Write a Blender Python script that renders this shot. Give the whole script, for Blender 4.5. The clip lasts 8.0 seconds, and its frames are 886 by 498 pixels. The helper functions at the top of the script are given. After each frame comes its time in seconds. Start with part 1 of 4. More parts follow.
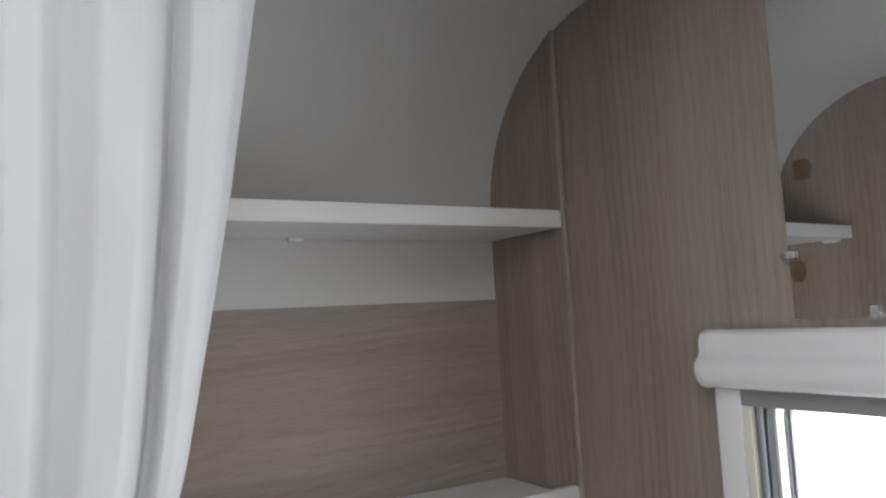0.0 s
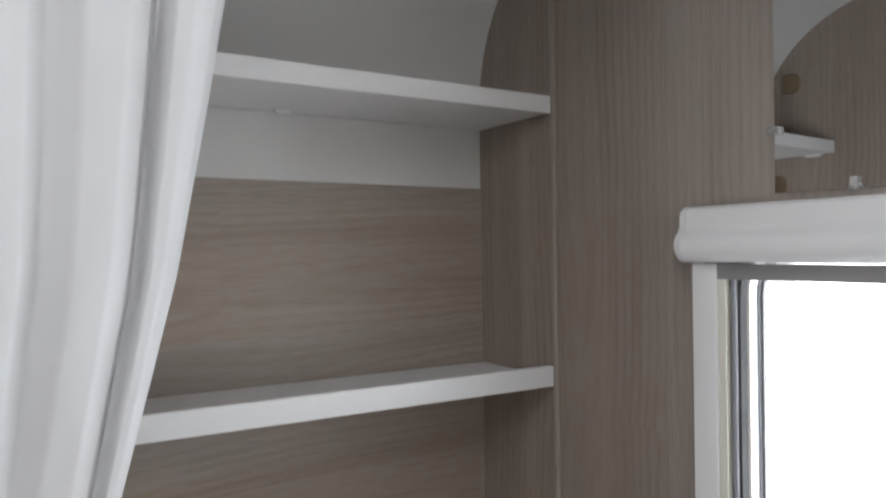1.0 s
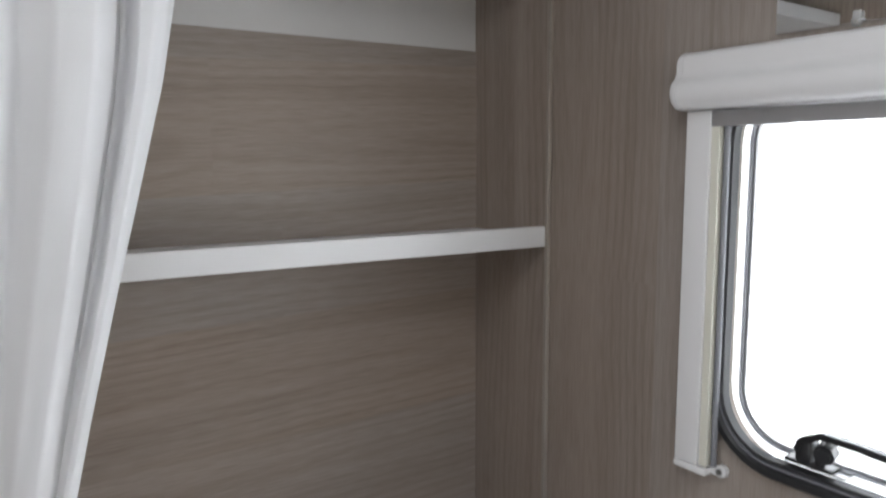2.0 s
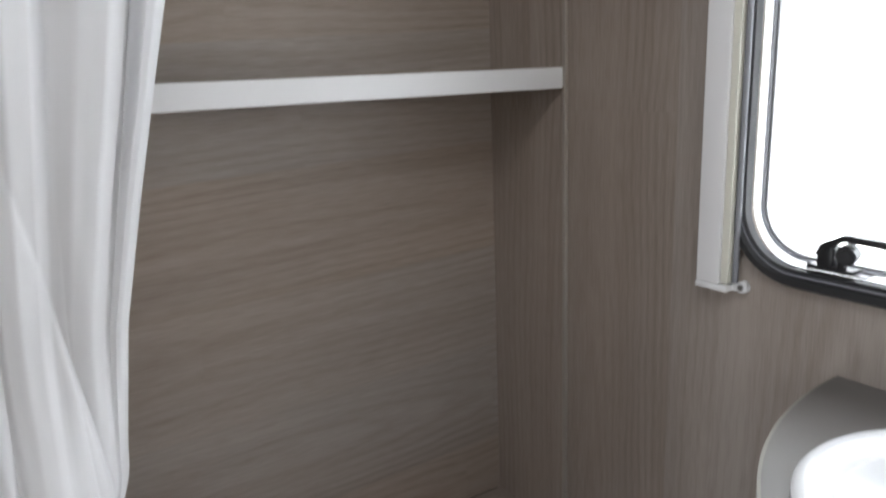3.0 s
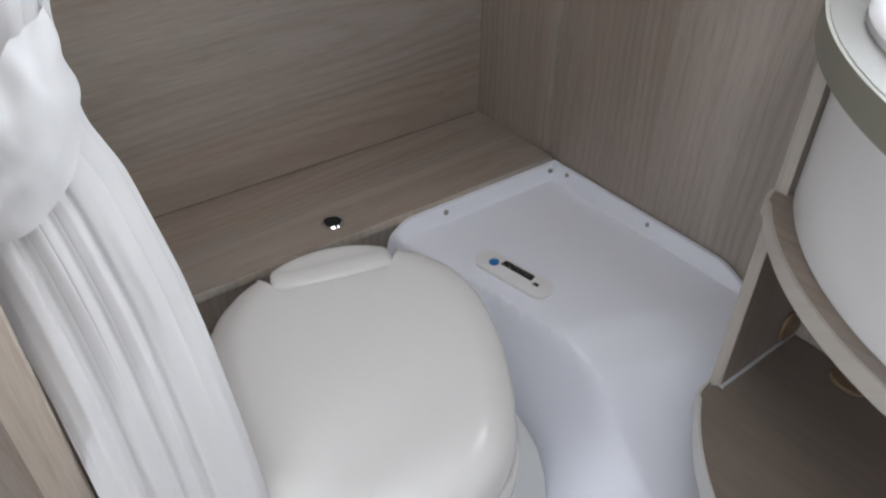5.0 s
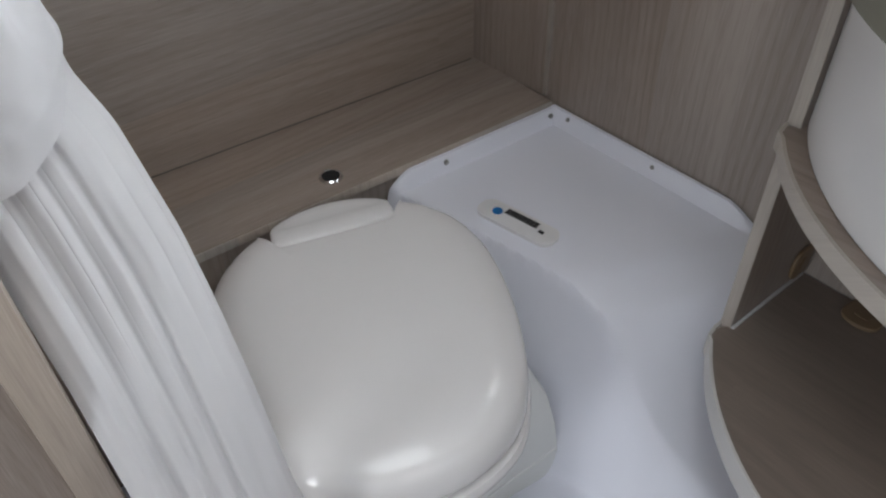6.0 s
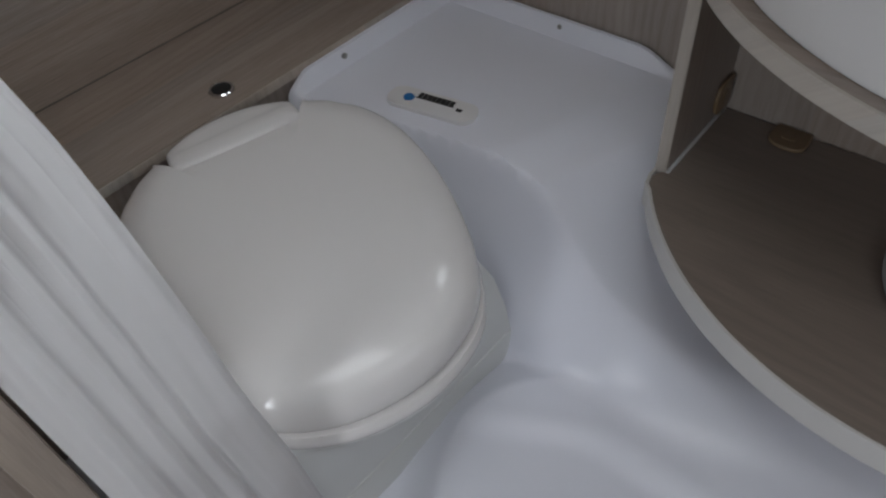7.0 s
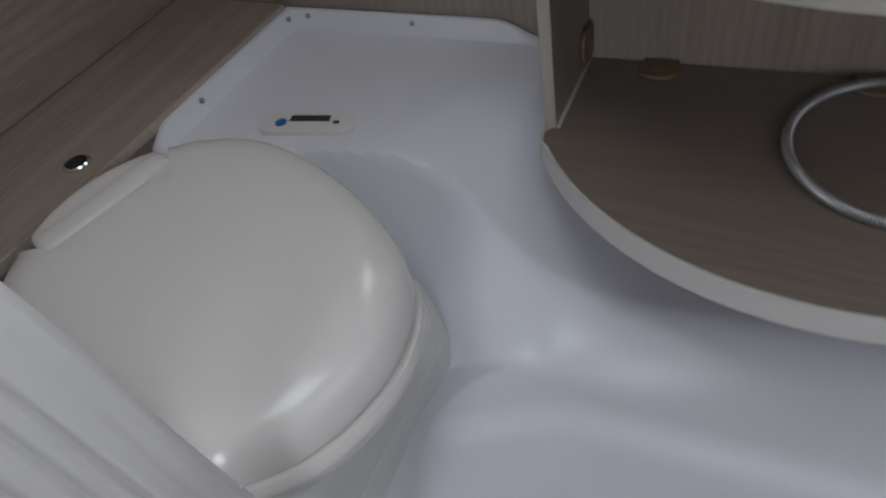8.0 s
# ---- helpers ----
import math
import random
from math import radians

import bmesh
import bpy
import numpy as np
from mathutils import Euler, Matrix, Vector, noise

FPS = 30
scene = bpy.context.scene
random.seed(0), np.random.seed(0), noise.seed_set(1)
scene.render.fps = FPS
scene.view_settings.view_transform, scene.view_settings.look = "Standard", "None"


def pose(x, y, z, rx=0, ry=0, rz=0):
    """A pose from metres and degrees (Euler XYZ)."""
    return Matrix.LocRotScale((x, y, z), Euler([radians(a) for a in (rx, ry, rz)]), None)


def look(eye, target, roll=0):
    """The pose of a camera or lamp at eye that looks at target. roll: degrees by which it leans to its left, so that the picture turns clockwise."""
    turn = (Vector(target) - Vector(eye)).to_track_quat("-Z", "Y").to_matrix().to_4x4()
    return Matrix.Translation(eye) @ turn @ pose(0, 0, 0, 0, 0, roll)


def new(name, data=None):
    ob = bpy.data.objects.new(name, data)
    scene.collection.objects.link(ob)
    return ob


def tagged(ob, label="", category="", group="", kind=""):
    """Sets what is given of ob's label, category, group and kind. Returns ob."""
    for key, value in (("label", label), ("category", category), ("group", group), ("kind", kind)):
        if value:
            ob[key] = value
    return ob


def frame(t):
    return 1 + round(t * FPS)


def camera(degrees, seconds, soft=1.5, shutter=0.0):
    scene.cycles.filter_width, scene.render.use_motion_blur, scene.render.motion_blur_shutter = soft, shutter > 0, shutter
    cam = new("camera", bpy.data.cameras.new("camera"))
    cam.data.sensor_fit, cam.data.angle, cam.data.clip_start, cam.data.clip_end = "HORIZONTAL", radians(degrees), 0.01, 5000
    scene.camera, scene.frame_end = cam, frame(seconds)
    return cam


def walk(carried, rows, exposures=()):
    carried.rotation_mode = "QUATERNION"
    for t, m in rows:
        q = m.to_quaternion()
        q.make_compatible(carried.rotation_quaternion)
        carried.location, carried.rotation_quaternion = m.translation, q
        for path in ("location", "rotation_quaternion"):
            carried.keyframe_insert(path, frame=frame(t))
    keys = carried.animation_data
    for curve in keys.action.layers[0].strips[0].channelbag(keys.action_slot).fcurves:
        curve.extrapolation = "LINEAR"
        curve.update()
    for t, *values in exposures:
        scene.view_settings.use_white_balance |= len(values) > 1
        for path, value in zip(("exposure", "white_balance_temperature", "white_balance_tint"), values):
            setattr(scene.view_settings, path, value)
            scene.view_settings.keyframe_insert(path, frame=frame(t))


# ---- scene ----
cam = camera(62.5, 8.0, soft=2.1, shutter=0.4)

PATH = [
    (0, (-0.835, -1.132, 1.681), (0.233, 0.549, 1.866), -3.0),
    (0.5, (-0.852, -1.142, 1.635), (0.27, 0.509, 1.755), -1.8),
    (1, (-0.845, -1.127, 1.59), (0.267, 0.536, 1.596), -0.7),
    (1.5, (-0.835, -1.124, 1.545), (0.275, 0.536, 1.438), 1.4),
    (1.7, (-0.831, -1.127, 1.532), (0.275, 0.531, 1.365), 0.8),
    (2.8, (-0.9, -1.135, 1.42), (0.213, 0.474, 1.005), -1.5),
    (3, (-0.886, -1.135, 1.397), (0.194, 0.479, 0.921), -2.3),
    (3.5, (-0.904, -1.118, 1.334), (0.168, 0.449, 0.706), -0.2),
    (4, (-0.912, -1.108, 1.29), (0.132, 0.396, 0.485), 0.5),
    (4.5, (-0.901, -1.092, 1.239), (0.108, 0.293, 0.208), 0.8),
    (5, (-0.896, -1.056, 1.208), (0.064, 0.201, -0.016), 0.4),
    (6.5, (-0.899, -1.032, 1.160), (0.038, 0.063, -0.226), -2.9),
    (7, (-0.905, -1.013, 1.114), (0.075, -0.086, -0.362), -5.6),
    (7.5, (-0.907, -1.003, 1.096), (0.219, -0.171, -0.333), -7.6),
    (8, (-0.939, -0.994, 1.031), (0.285, -0.255, -0.368), -12.4),
]
EXPOSURES = [(0.0, -0.65), (0.5, -0.6), (1.0, -0.57), (1.5, -0.52), (3.0, -0.42), (3.5, -0.28), (4.5, 0.02), (5.0, -0.12), (6.5, -0.69), (7.0, -0.95), (7.5, -1.03), (8.0, -0.95)]
walk(cam, [(t, look(eye, target, roll)) for t, eye, target, roll in PATH], EXPOSURES)

# ---- world and light ----
world = bpy.data.worlds.new("world")
scene.world = world
world.use_nodes = True
wn = world.node_tree.nodes
sky = wn.new("ShaderNodeTexSky")
sky.sky_type = "NISHITA"
sky.sun_disc = False
sky.sun_elevation = radians(40)
sky.sun_rotation = radians(200)
wn["Background"].inputs["Strength"].default_value = 0.1
world.node_tree.links.new(sky.outputs["Color"], wn["Background"].inputs["Color"])

sun = new("sun", bpy.data.lights.new("sun", "SUN"))
sun.data.energy, sun.data.angle, sun.data.color = 0.8, radians(20), (1.0, 0.96, 0.9)
sun.matrix_world = look((0, 6, 6), (0, 0, 0))


def area_lamp(name, eye, target, size_x, size_y, power, color):
    lamp = new(name, bpy.data.lights.new(name, "AREA"))
    lamp.data.shape, lamp.data.size, lamp.data.size_y = "RECTANGLE", size_x, size_y
    lamp.data.energy, lamp.data.color = power, color
    lamp.matrix_world = look(eye, target)
    return lamp


# daylight in the washroom window; unseen fill lamps added above, beside and behind camera
area_lamp("window_daylight", (0.06, -1.0, 1.36), (-1.0, -1.0, 1.30), 0.80, 0.42, 7.2, (0.90, 0.95, 1.0))
area_lamp("overhead_fill", (-1.02, -1.18, 2.185), (-1.02, -1.18, 0.0), 0.80, 0.80, 14.0, (0.92, 0.96, 1.0))
area_lamp("west_fill", (-2.35, -0.89, 0.88), (-0.4, -0.89, 0.80), 0.24, 0.90, 12.0, (0.92, 0.96, 1.0))
area_lamp("south_fill", (-0.95, -2.40, 1.50), (-0.60, -0.4, 1.20), 1.10, 0.90, 6.5, (0.92, 0.96, 1.0))


# ---- materials ----
def material(name, color, rough=0.5, metal=0.0, spec=0.5):
    m = bpy.data.materials.new(name)
    m.use_nodes = True
    b = m.node_tree.nodes["Principled BSDF"]
    b.inputs["Base Color"].default_value = (*color, 1)
    b.inputs["Roughness"].default_value = rough
    b.inputs["Metallic"].default_value = metal
    b.inputs["Specular IOR Level"].default_value = spec
    return m


def mottled(name, low, high, rough=0.45, scale=6.0, fine=250.0, bump=0.02, spec=0.5, metal=0.0, rough_var=0.08):
    """A plain surface with soft cloudy variation, fine grain and a little relief."""
    m = material(name, low, rough, metal, spec)
    nt, b = m.node_tree, m.node_tree.nodes["Principled BSDF"]
    co = nt.nodes.new("ShaderNodeTexCoord")
    big, small = nt.nodes.new("ShaderNodeTexNoise"), nt.nodes.new("ShaderNodeTexNoise")
    big.inputs["Scale"].default_value, big.inputs["Detail"].default_value = scale, 5
    small.inputs["Scale"].default_value, small.inputs["Detail"].default_value = fine, 3
    mix = nt.nodes.new("ShaderNodeMix")
    mix.data_type = "RGBA"
    mix.inputs["A"].default_value, mix.inputs["B"].default_value = (*low, 1), (*high, 1)
    add = nt.nodes.new("ShaderNodeMath")
    add.operation = "MULTIPLY_ADD"
    add.inputs[1].default_value = 0.3
    nt.links.new(small.outputs["Fac"], add.inputs[0])
    scaled = nt.nodes.new("ShaderNodeMath")
    scaled.operation = "MULTIPLY"
    scaled.inputs[1].default_value = 0.7
    nt.links.new(big.outputs["Fac"], scaled.inputs[0])
    nt.links.new(scaled.outputs[0], add.inputs[2])
    for n in (big, small):
        nt.links.new(co.outputs["Object"], n.inputs["Vector"])
    nt.links.new(add.outputs[0], mix.inputs["Factor"])
    nt.links.new(mix.outputs["Result"], b.inputs["Base Color"])
    rr = nt.nodes.new("ShaderNodeMapRange")
    rr.inputs["To Min"].default_value, rr.inputs["To Max"].default_value = rough - rough_var, rough + rough_var
    nt.links.new(big.outputs["Fac"], rr.inputs["Value"])
    nt.links.new(rr.outputs["Result"], b.inputs["Roughness"])
    bp = nt.nodes.new("ShaderNodeBump")
    bp.inputs["Strength"].default_value, bp.inputs["Distance"].default_value = bump, 0.002
    nt.links.new(small.outputs["Fac"], bp.inputs["Height"])
    nt.links.new(bp.outputs["Normal"], b.inputs["Normal"])
    return m


def oak(name, along, dark, mid, light, rough=0.42, board=0.21, seed=0.0, vary=0.045):
    """Grey oak laminate printed as boards: each board its own tone and arched figure, with streaks and fine pores drawn out along one axis."""
    m = material(name, mid, rough)
    nt, b = m.node_tree, m.node_tree.nodes["Principled BSDF"]
    co = nt.nodes.new("ShaderNodeTexCoord")
    xyz = nt.nodes.new("ShaderNodeSeparateXYZ")
    nt.links.new(co.outputs["Object"], xyz.inputs[0])

    def calc(op, a, c, d=None):
        n = nt.nodes.new("ShaderNodeMath")
        n.operation = op
        for k, v in enumerate((a, c, d)):
            if v is None:
                continue
            if isinstance(v, (int, float)):
                n.inputs[k].default_value = v
            else:
                nt.links.new(v, n.inputs[k])
        return n.outputs[0]

    def noise_1(vector, detail, scale=1.0, distortion=0.0):
        n = nt.nodes.new("ShaderNodeTexNoise")
        n.inputs["Scale"].default_value, n.inputs["Detail"].default_value = scale, detail
        n.inputs["Distortion"].default_value = distortion
        nt.links.new(vector, n.inputs["Vector"])
        return n.outputs["Fac"]

    def vector(a, c, d):
        n = nt.nodes.new("ShaderNodeCombineXYZ")
        for k, v in enumerate((a, c, d)):
            if isinstance(v, (int, float)):
                n.inputs[k].default_value = v
            else:
                nt.links.new(v, n.inputs[k])
        return n.outputs[0]

    length = xyz.outputs[along]
    a1, a2 = [xyz.outputs[k] for k in range(3) if k != along]
    width = calc("ADD", a1, a2)
    # board number, its random shift, and the place across the board
    row = calc("DIVIDE", width, board)
    number = calc("FLOOR", row, 0.0)
    white = nt.nodes.new("ShaderNodeTexWhiteNoise")
    white.noise_dimensions = "1D"
    nt.links.new(number, white.inputs["W"])
    rnd = calc("FRACT", calc("MULTIPLY_ADD", number, 0.618, seed), 0.0)
    rgb = nt.nodes.new("ShaderNodeSeparateColor")
    nt.links.new(white.outputs["Color"], rgb.inputs["Color"])
    across = calc("MULTIPLY", calc("SUBTRACT", calc("FRACT", row, 0.0), calc("MULTIPLY_ADD", rgb.outputs[1], 0.5, 0.25)), board)
    shift = calc("MULTIPLY", rnd, 37.0)
    # wavering of the grain, slow along the board
    waver = noise_1(vector(calc("MULTIPLY", width, 9.0), calc("MULTIPLY_ADD", length, 2.2, shift), 0.3), 3)
    across_w = calc("MULTIPLY_ADD", calc("SUBTRACT", waver, 0.5), 0.038, across)
    across_s = calc("MULTIPLY_ADD", calc("SUBTRACT", waver, 0.5), 0.014, across)
    # arched figure: growth rings cut at a flat angle, long ellipses round a point on each board
    along_w = calc("MULTIPLY", calc("SUBTRACT", calc("MODULO", calc("ADD", length, calc("MULTIPLY_ADD", rgb.outputs[2], 1.3, 4.0)), 1.3), 0.5), 0.085)
    radius = calc("SQRT", calc("ADD", calc("MULTIPLY", across_w, across_w), calc("MULTIPLY_ADD", along_w, along_w, 0.0002)), 0.0)
    rings = calc("SINE", calc("MULTIPLY", radius, 420.0), 0.0)
    rings = calc("MULTIPLY_ADD", rings, 0.5, 0.5)
    rings = calc("POWER", rings, 2.0)
    fade = noise_1(vector(calc("MULTIPLY", width, 7.0), calc("MULTIPLY_ADD", length, 1.6, shift), 7.0), 2)
    figure = calc("MULTIPLY", rings, calc("MULTIPLY", calc("SUBTRACT", fade, 0.30), 1.6))
    bands = noise_1(vector(calc("MULTIPLY", across_w, 20.0), calc("MULTIPLY_ADD", length, 0.9, shift), number), 4, 1.0, 0.4)
    streaks = noise_1(vector(calc("MULTIPLY", across_s, 260.0), calc("MULTIPLY_ADD", length, 4.0, shift), number), 4)
    pores = noise_1(vector(calc("MULTIPLY", across_s, 760.0), calc("MULTIPLY_ADD", length, 24.0, shift), number), 2)
    height = calc("MULTIPLY", bands, 0.36)
    height = calc("MULTIPLY_ADD", streaks, 0.20, height)
    height = calc("MULTIPLY_ADD", pores, 0.38, height)
    height = calc("MULTIPLY_ADD", figure, -0.17, calc("ADD", height, 0.060))
    height = calc("MULTIPLY_ADD", calc("SUBTRACT", rnd, 0.5), vary, height)
    ramp = nt.nodes.new("ShaderNodeValToRGB")
    spread = 0.16
    ramp.color_ramp.elements[0].position, ramp.color_ramp.elements[0].color = 0.49 - spread, (*dark, 1)
    ramp.color_ramp.elements[1].position, ramp.color_ramp.elements[1].color = 0.49 + spread, (*light, 1)
    e = ramp.color_ramp.elements.new(0.49)
    e.color = (*mid, 1)
    nt.links.new(height, ramp.inputs["Fac"])
    # warm and cool boards, drifting within each board
    patches = noise_1(vector(calc("MULTIPLY", width, 3.0), calc("MULTIPLY_ADD", length, 0.9, shift), number), 2, 1.0, 0.5)
    tone = nt.nodes.new("ShaderNodeValToRGB")
    tone.color_ramp.elements[0].position, tone.color_ramp.elements[0].color = 0.30, (0.950, 0.975, 1.0, 1)
    tone.color_ramp.elements[1].position, tone.color_ramp.elements[1].color = 0.70, (1.055, 1.01, 0.965, 1)
    nt.links.new(calc("MULTIPLY_ADD", rnd, -0.45, calc("MULTIPLY_ADD", patches, 0.6, 0.42)), tone.inputs["Fac"])
    tint = nt.nodes.new("ShaderNodeMix")
    tint.data_type, tint.blend_type = "RGBA", "MULTIPLY"
    tint.inputs["Factor"].default_value = 1.0
    nt.links.new(ramp.outputs["Color"], tint.inputs["A"])
    nt.links.new(tone.outputs["Color"], tint.inputs["B"])
    nt.links.new(tint.outputs["Result"], b.inputs["Base Color"])
    rr = nt.nodes.new("ShaderNodeMapRange")
    rr.inputs["To Min"].default_value, rr.inputs["To Max"].default_value = rough - 0.08, rough + 0.12
    nt.links.new(streaks, rr.inputs["Value"])
    nt.links.new(rr.outputs["Result"], b.inputs["Roughness"])
    bp = nt.nodes.new("ShaderNodeBump")
    bp.inputs["Strength"].default_value, bp.inputs["Distance"].default_value = 0.15, 0.001
    nt.links.new(pores, bp.inputs["Height"])
    nt.links.new(bp.outputs["Normal"], b.inputs["Normal"])
    return m


OAK = ((0.222, 0.180, 0.152), (0.291, 0.241, 0.207), (0.360, 0.305, 0.266))
oak_x = oak("oak_laminate_lengthways", 0, *OAK)
# seed and stronger vary put the window wall's shadow edge into the board tones
oak_z = oak("oak_laminate_upright", 2, *OAK, board=0.43, seed=0.2, vary=0.085)
oak_y = oak("oak_laminate_crossways", 1, *OAK)
# oak laminate coloured darker for the shade under the vanity's middle board
oak_shaded = oak("oak_laminate_shaded", 1, (0.175, 0.147, 0.128), (0.203, 0.172, 0.150), (0.232, 0.198, 0.174), board=0.5)
oak_edge = oak("oak_edge_band", 2, (0.33, 0.29, 0.25), (0.40, 0.355, 0.31), (0.46, 0.415, 0.365))
oak_rim = oak("oak_rim", 2, (0.27, 0.232, 0.20), (0.33, 0.288, 0.25), (0.39, 0.345, 0.30))
oak_edge_flat = oak("oak_edge_band_flat", 0, (0.41, 0.38, 0.345), (0.46, 0.43, 0.395), (0.51, 0.48, 0.44))
white_board = mottled("white_board", (0.70, 0.69, 0.69), (0.77, 0.76, 0.76), 0.45, 5, 300)
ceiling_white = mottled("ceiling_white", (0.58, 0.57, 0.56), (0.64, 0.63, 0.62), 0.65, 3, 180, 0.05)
gelcoat = mottled("white_gelcoat", (0.755, 0.765, 0.83), (0.80, 0.81, 0.875), 0.31, 4, 400, 0.04)
toilet_white = mottled("toilet_plastic", (0.70, 0.682, 0.672), (0.74, 0.722, 0.712), 0.075, 3, 500, 0.01, rough_var=0.02, spec=0.42)
pedestal_white = mottled("pedestal_plastic", (0.62, 0.63, 0.61), (0.67, 0.68, 0.66), 0.35, 3, 500, 0.01, rough_var=0.05)
ceramic = mottled("basin_acrylic", (0.72, 0.72, 0.73), (0.76, 0.76, 0.77), 0.12, 3, 300, 0.0, rough_var=0.03)
blind_white = mottled("blind_plastic", (0.72, 0.71, 0.71), (0.76, 0.75, 0.75), 0.4, 4, 300, 0.01)
blind_cream = mottled("guide_cream", (0.66, 0.64, 0.55), (0.70, 0.68, 0.60), 0.45, 4, 300, 0.01)
counter_top = mottled("counter_laminate", (0.118, 0.108, 0.102), (0.145, 0.134, 0.127), 0.38, 20, 350, 0.04)
counter_edge = mottled("counter_edge", (0.19, 0.184, 0.152), (0.225, 0.218, 0.182), 0.4, 10, 300, 0.02)
front_white = mottled("vanity_front", (0.78, 0.78, 0.79), (0.82, 0.82, 0.83), 0.35, 4, 300, 0.01)
rubber = mottled("black_rubber", (0.012, 0.012, 0.013), (0.022, 0.022, 0.024), 0.5, 30, 300, 0.05)
grey_rail = mottled("grey_rail", (0.18, 0.18, 0.20), (0.24, 0.24, 0.26), 0.35, 20, 200, 0.0)
aluminium = mottled("brushed_aluminium", (0.42, 0.42, 0.43), (0.50, 0.50, 0.51), 0.38, 12, 400, 0.02, metal=0.6)
chrome = material("chrome", (0.75, 0.75, 0.76), 0.08, 1.0)
steel_hose = mottled("hose_steel", (0.40, 0.40, 0.41), (0.47, 0.47, 0.48), 0.38, 20, 300, 0.0, metal=0.75)
pale_edge = mottled("pale_edge_band", (0.56, 0.545, 0.525), (0.61, 0.595, 0.575), 0.42, 12, 300, 0.01)
black_plastic = mottled("black_plastic", (0.010, 0.010, 0.011), (0.02, 0.02, 0.022), 0.35, 20, 300, 0.02)
dark_hole = material("dark_hole", (0.008, 0.008, 0.008), 0.7)
brown_cap = mottled("brown_plastic", (0.17, 0.115, 0.066), (0.22, 0.15, 0.088), 0.4, 30, 300, 0.02)
blue_button = material("blue_button", (0.015, 0.16, 0.42), 0.35)
print_grey = material("print_dark", (0.012, 0.012, 0.012), 0.5)
screw_metal = material("screw_metal", (0.35, 0.34, 0.33), 0.35, 0.9)
joint_brown = mottled("joint_filler", (0.13, 0.108, 0.092), (0.16, 0.135, 0.115), 0.6, 30, 300, 0.02)
sealant = mottled("sealant", (0.55, 0.55, 0.55), (0.6, 0.6, 0.6), 0.5, 30, 300, 0.02)
mirror_glass = material("mirror_glass", (0.86, 0.87, 0.87), 0.0, 1.0)
vinyl = mottled("vinyl_floor", (0.16, 0.13, 0.11), (0.24, 0.20, 0.17), 0.5, 12, 120, 0.05)

clear_plastic = material("clear_plastic", (0.9, 0.9, 0.9), 0.15)
clear_plastic.node_tree.nodes["Principled BSDF"].inputs["Transmission Weight"].default_value = 0.7
pane_glass = material("pane_glass", (0.98, 0.99, 1.0), 0.02)
pane_glass.node_tree.nodes["Principled BSDF"].inputs["Transmission Weight"].default_value = 1.0
pane_glass.node_tree.nodes["Principled BSDF"].inputs["IOR"].default_value = 1.1

# thin white cloth that lets some light through
cloth = mottled("curtain_cloth", (0.77, 0.765, 0.775), (0.82, 0.815, 0.825), 0.75, 4, 900, 0.15)
nt = cloth.node_tree
tr = nt.nodes.new("ShaderNodeBsdfTranslucent")
tr.inputs["Color"].default_value = (0.75, 0.75, 0.77, 1)
mx = nt.nodes.new("ShaderNodeMixShader")
mx.inputs["Fac"].default_value = 0.38
nt.links.new(nt.nodes["Principled BSDF"].outputs["BSDF"], mx.inputs[1])
nt.links.new(tr.outputs["BSDF"], mx.inputs[2])
nt.links.new(mx.outputs["Shader"], nt.nodes["Material Output"].inputs["Surface"])

outside = bpy.data.materials.new("overcast_glow")
outside.use_nodes = True
nt = outside.node_tree
em = nt.nodes.new("ShaderNodeEmission")
em.inputs["Color"].default_value, em.inputs["Strength"].default_value = (0.95, 0.98, 1.0, 1), 3.0
nt.links.new(em.outputs["Emission"], nt.nodes["Material Output"].inputs["Surface"])


# ---- mesh helpers ----
def box(x0, x1, y0, y1, z0, z1, bevel=0.0, seg=2):
    bm = bmesh.new()
    bmesh.ops.create_cube(bm, size=1.0)
    for v in bm.verts:
        v.co = Vector(((x0 + x1) / 2 + v.co.x * (x1 - x0), (y0 + y1) / 2 + v.co.y * (y1 - y0), (z0 + z1) / 2 + v.co.z * (z1 - z0)))
    if bevel:
        bmesh.ops.bevel(bm, geom=bm.edges[:], offset=bevel, segments=seg, affect="EDGES", profile=0.6)
    return bm


def loft(sections, cap_first=True, cap_last=True, closed=True):
    """Skin rings of equal length."""
    bm = bmesh.new()
    rings = [[bm.verts.new(p) for p in ring] for ring in sections]
    n = len(rings[0])
    for a, b in zip(rings, rings[1:]):
        for i in range(n if closed else n - 1):
            j = (i + 1) % n
            bm.faces.new((a[i], a[j], b[j], b[i]))
    if cap_first:
        bm.faces.new(rings[0][::-1])
    if cap_last:
        bm.faces.new(rings[-1])
    bmesh.ops.recalc_face_normals(bm, faces=bm.faces[:])
    return bm


def prism(outline, z0, z1, bevel=0.0, seg=2):
    bm = loft([[(x, y, z0) for x, y in outline], [(x, y, z1) for x, y in outline]])
    if bevel:
        rims = [e for e in bm.edges if abs(e.verts[0].co.z - e.verts[1].co.z) < 1e-6]
        bmesh.ops.bevel(bm, geom=rims, offset=bevel, segments=seg, affect="EDGES", profile=0.6)
    return bm


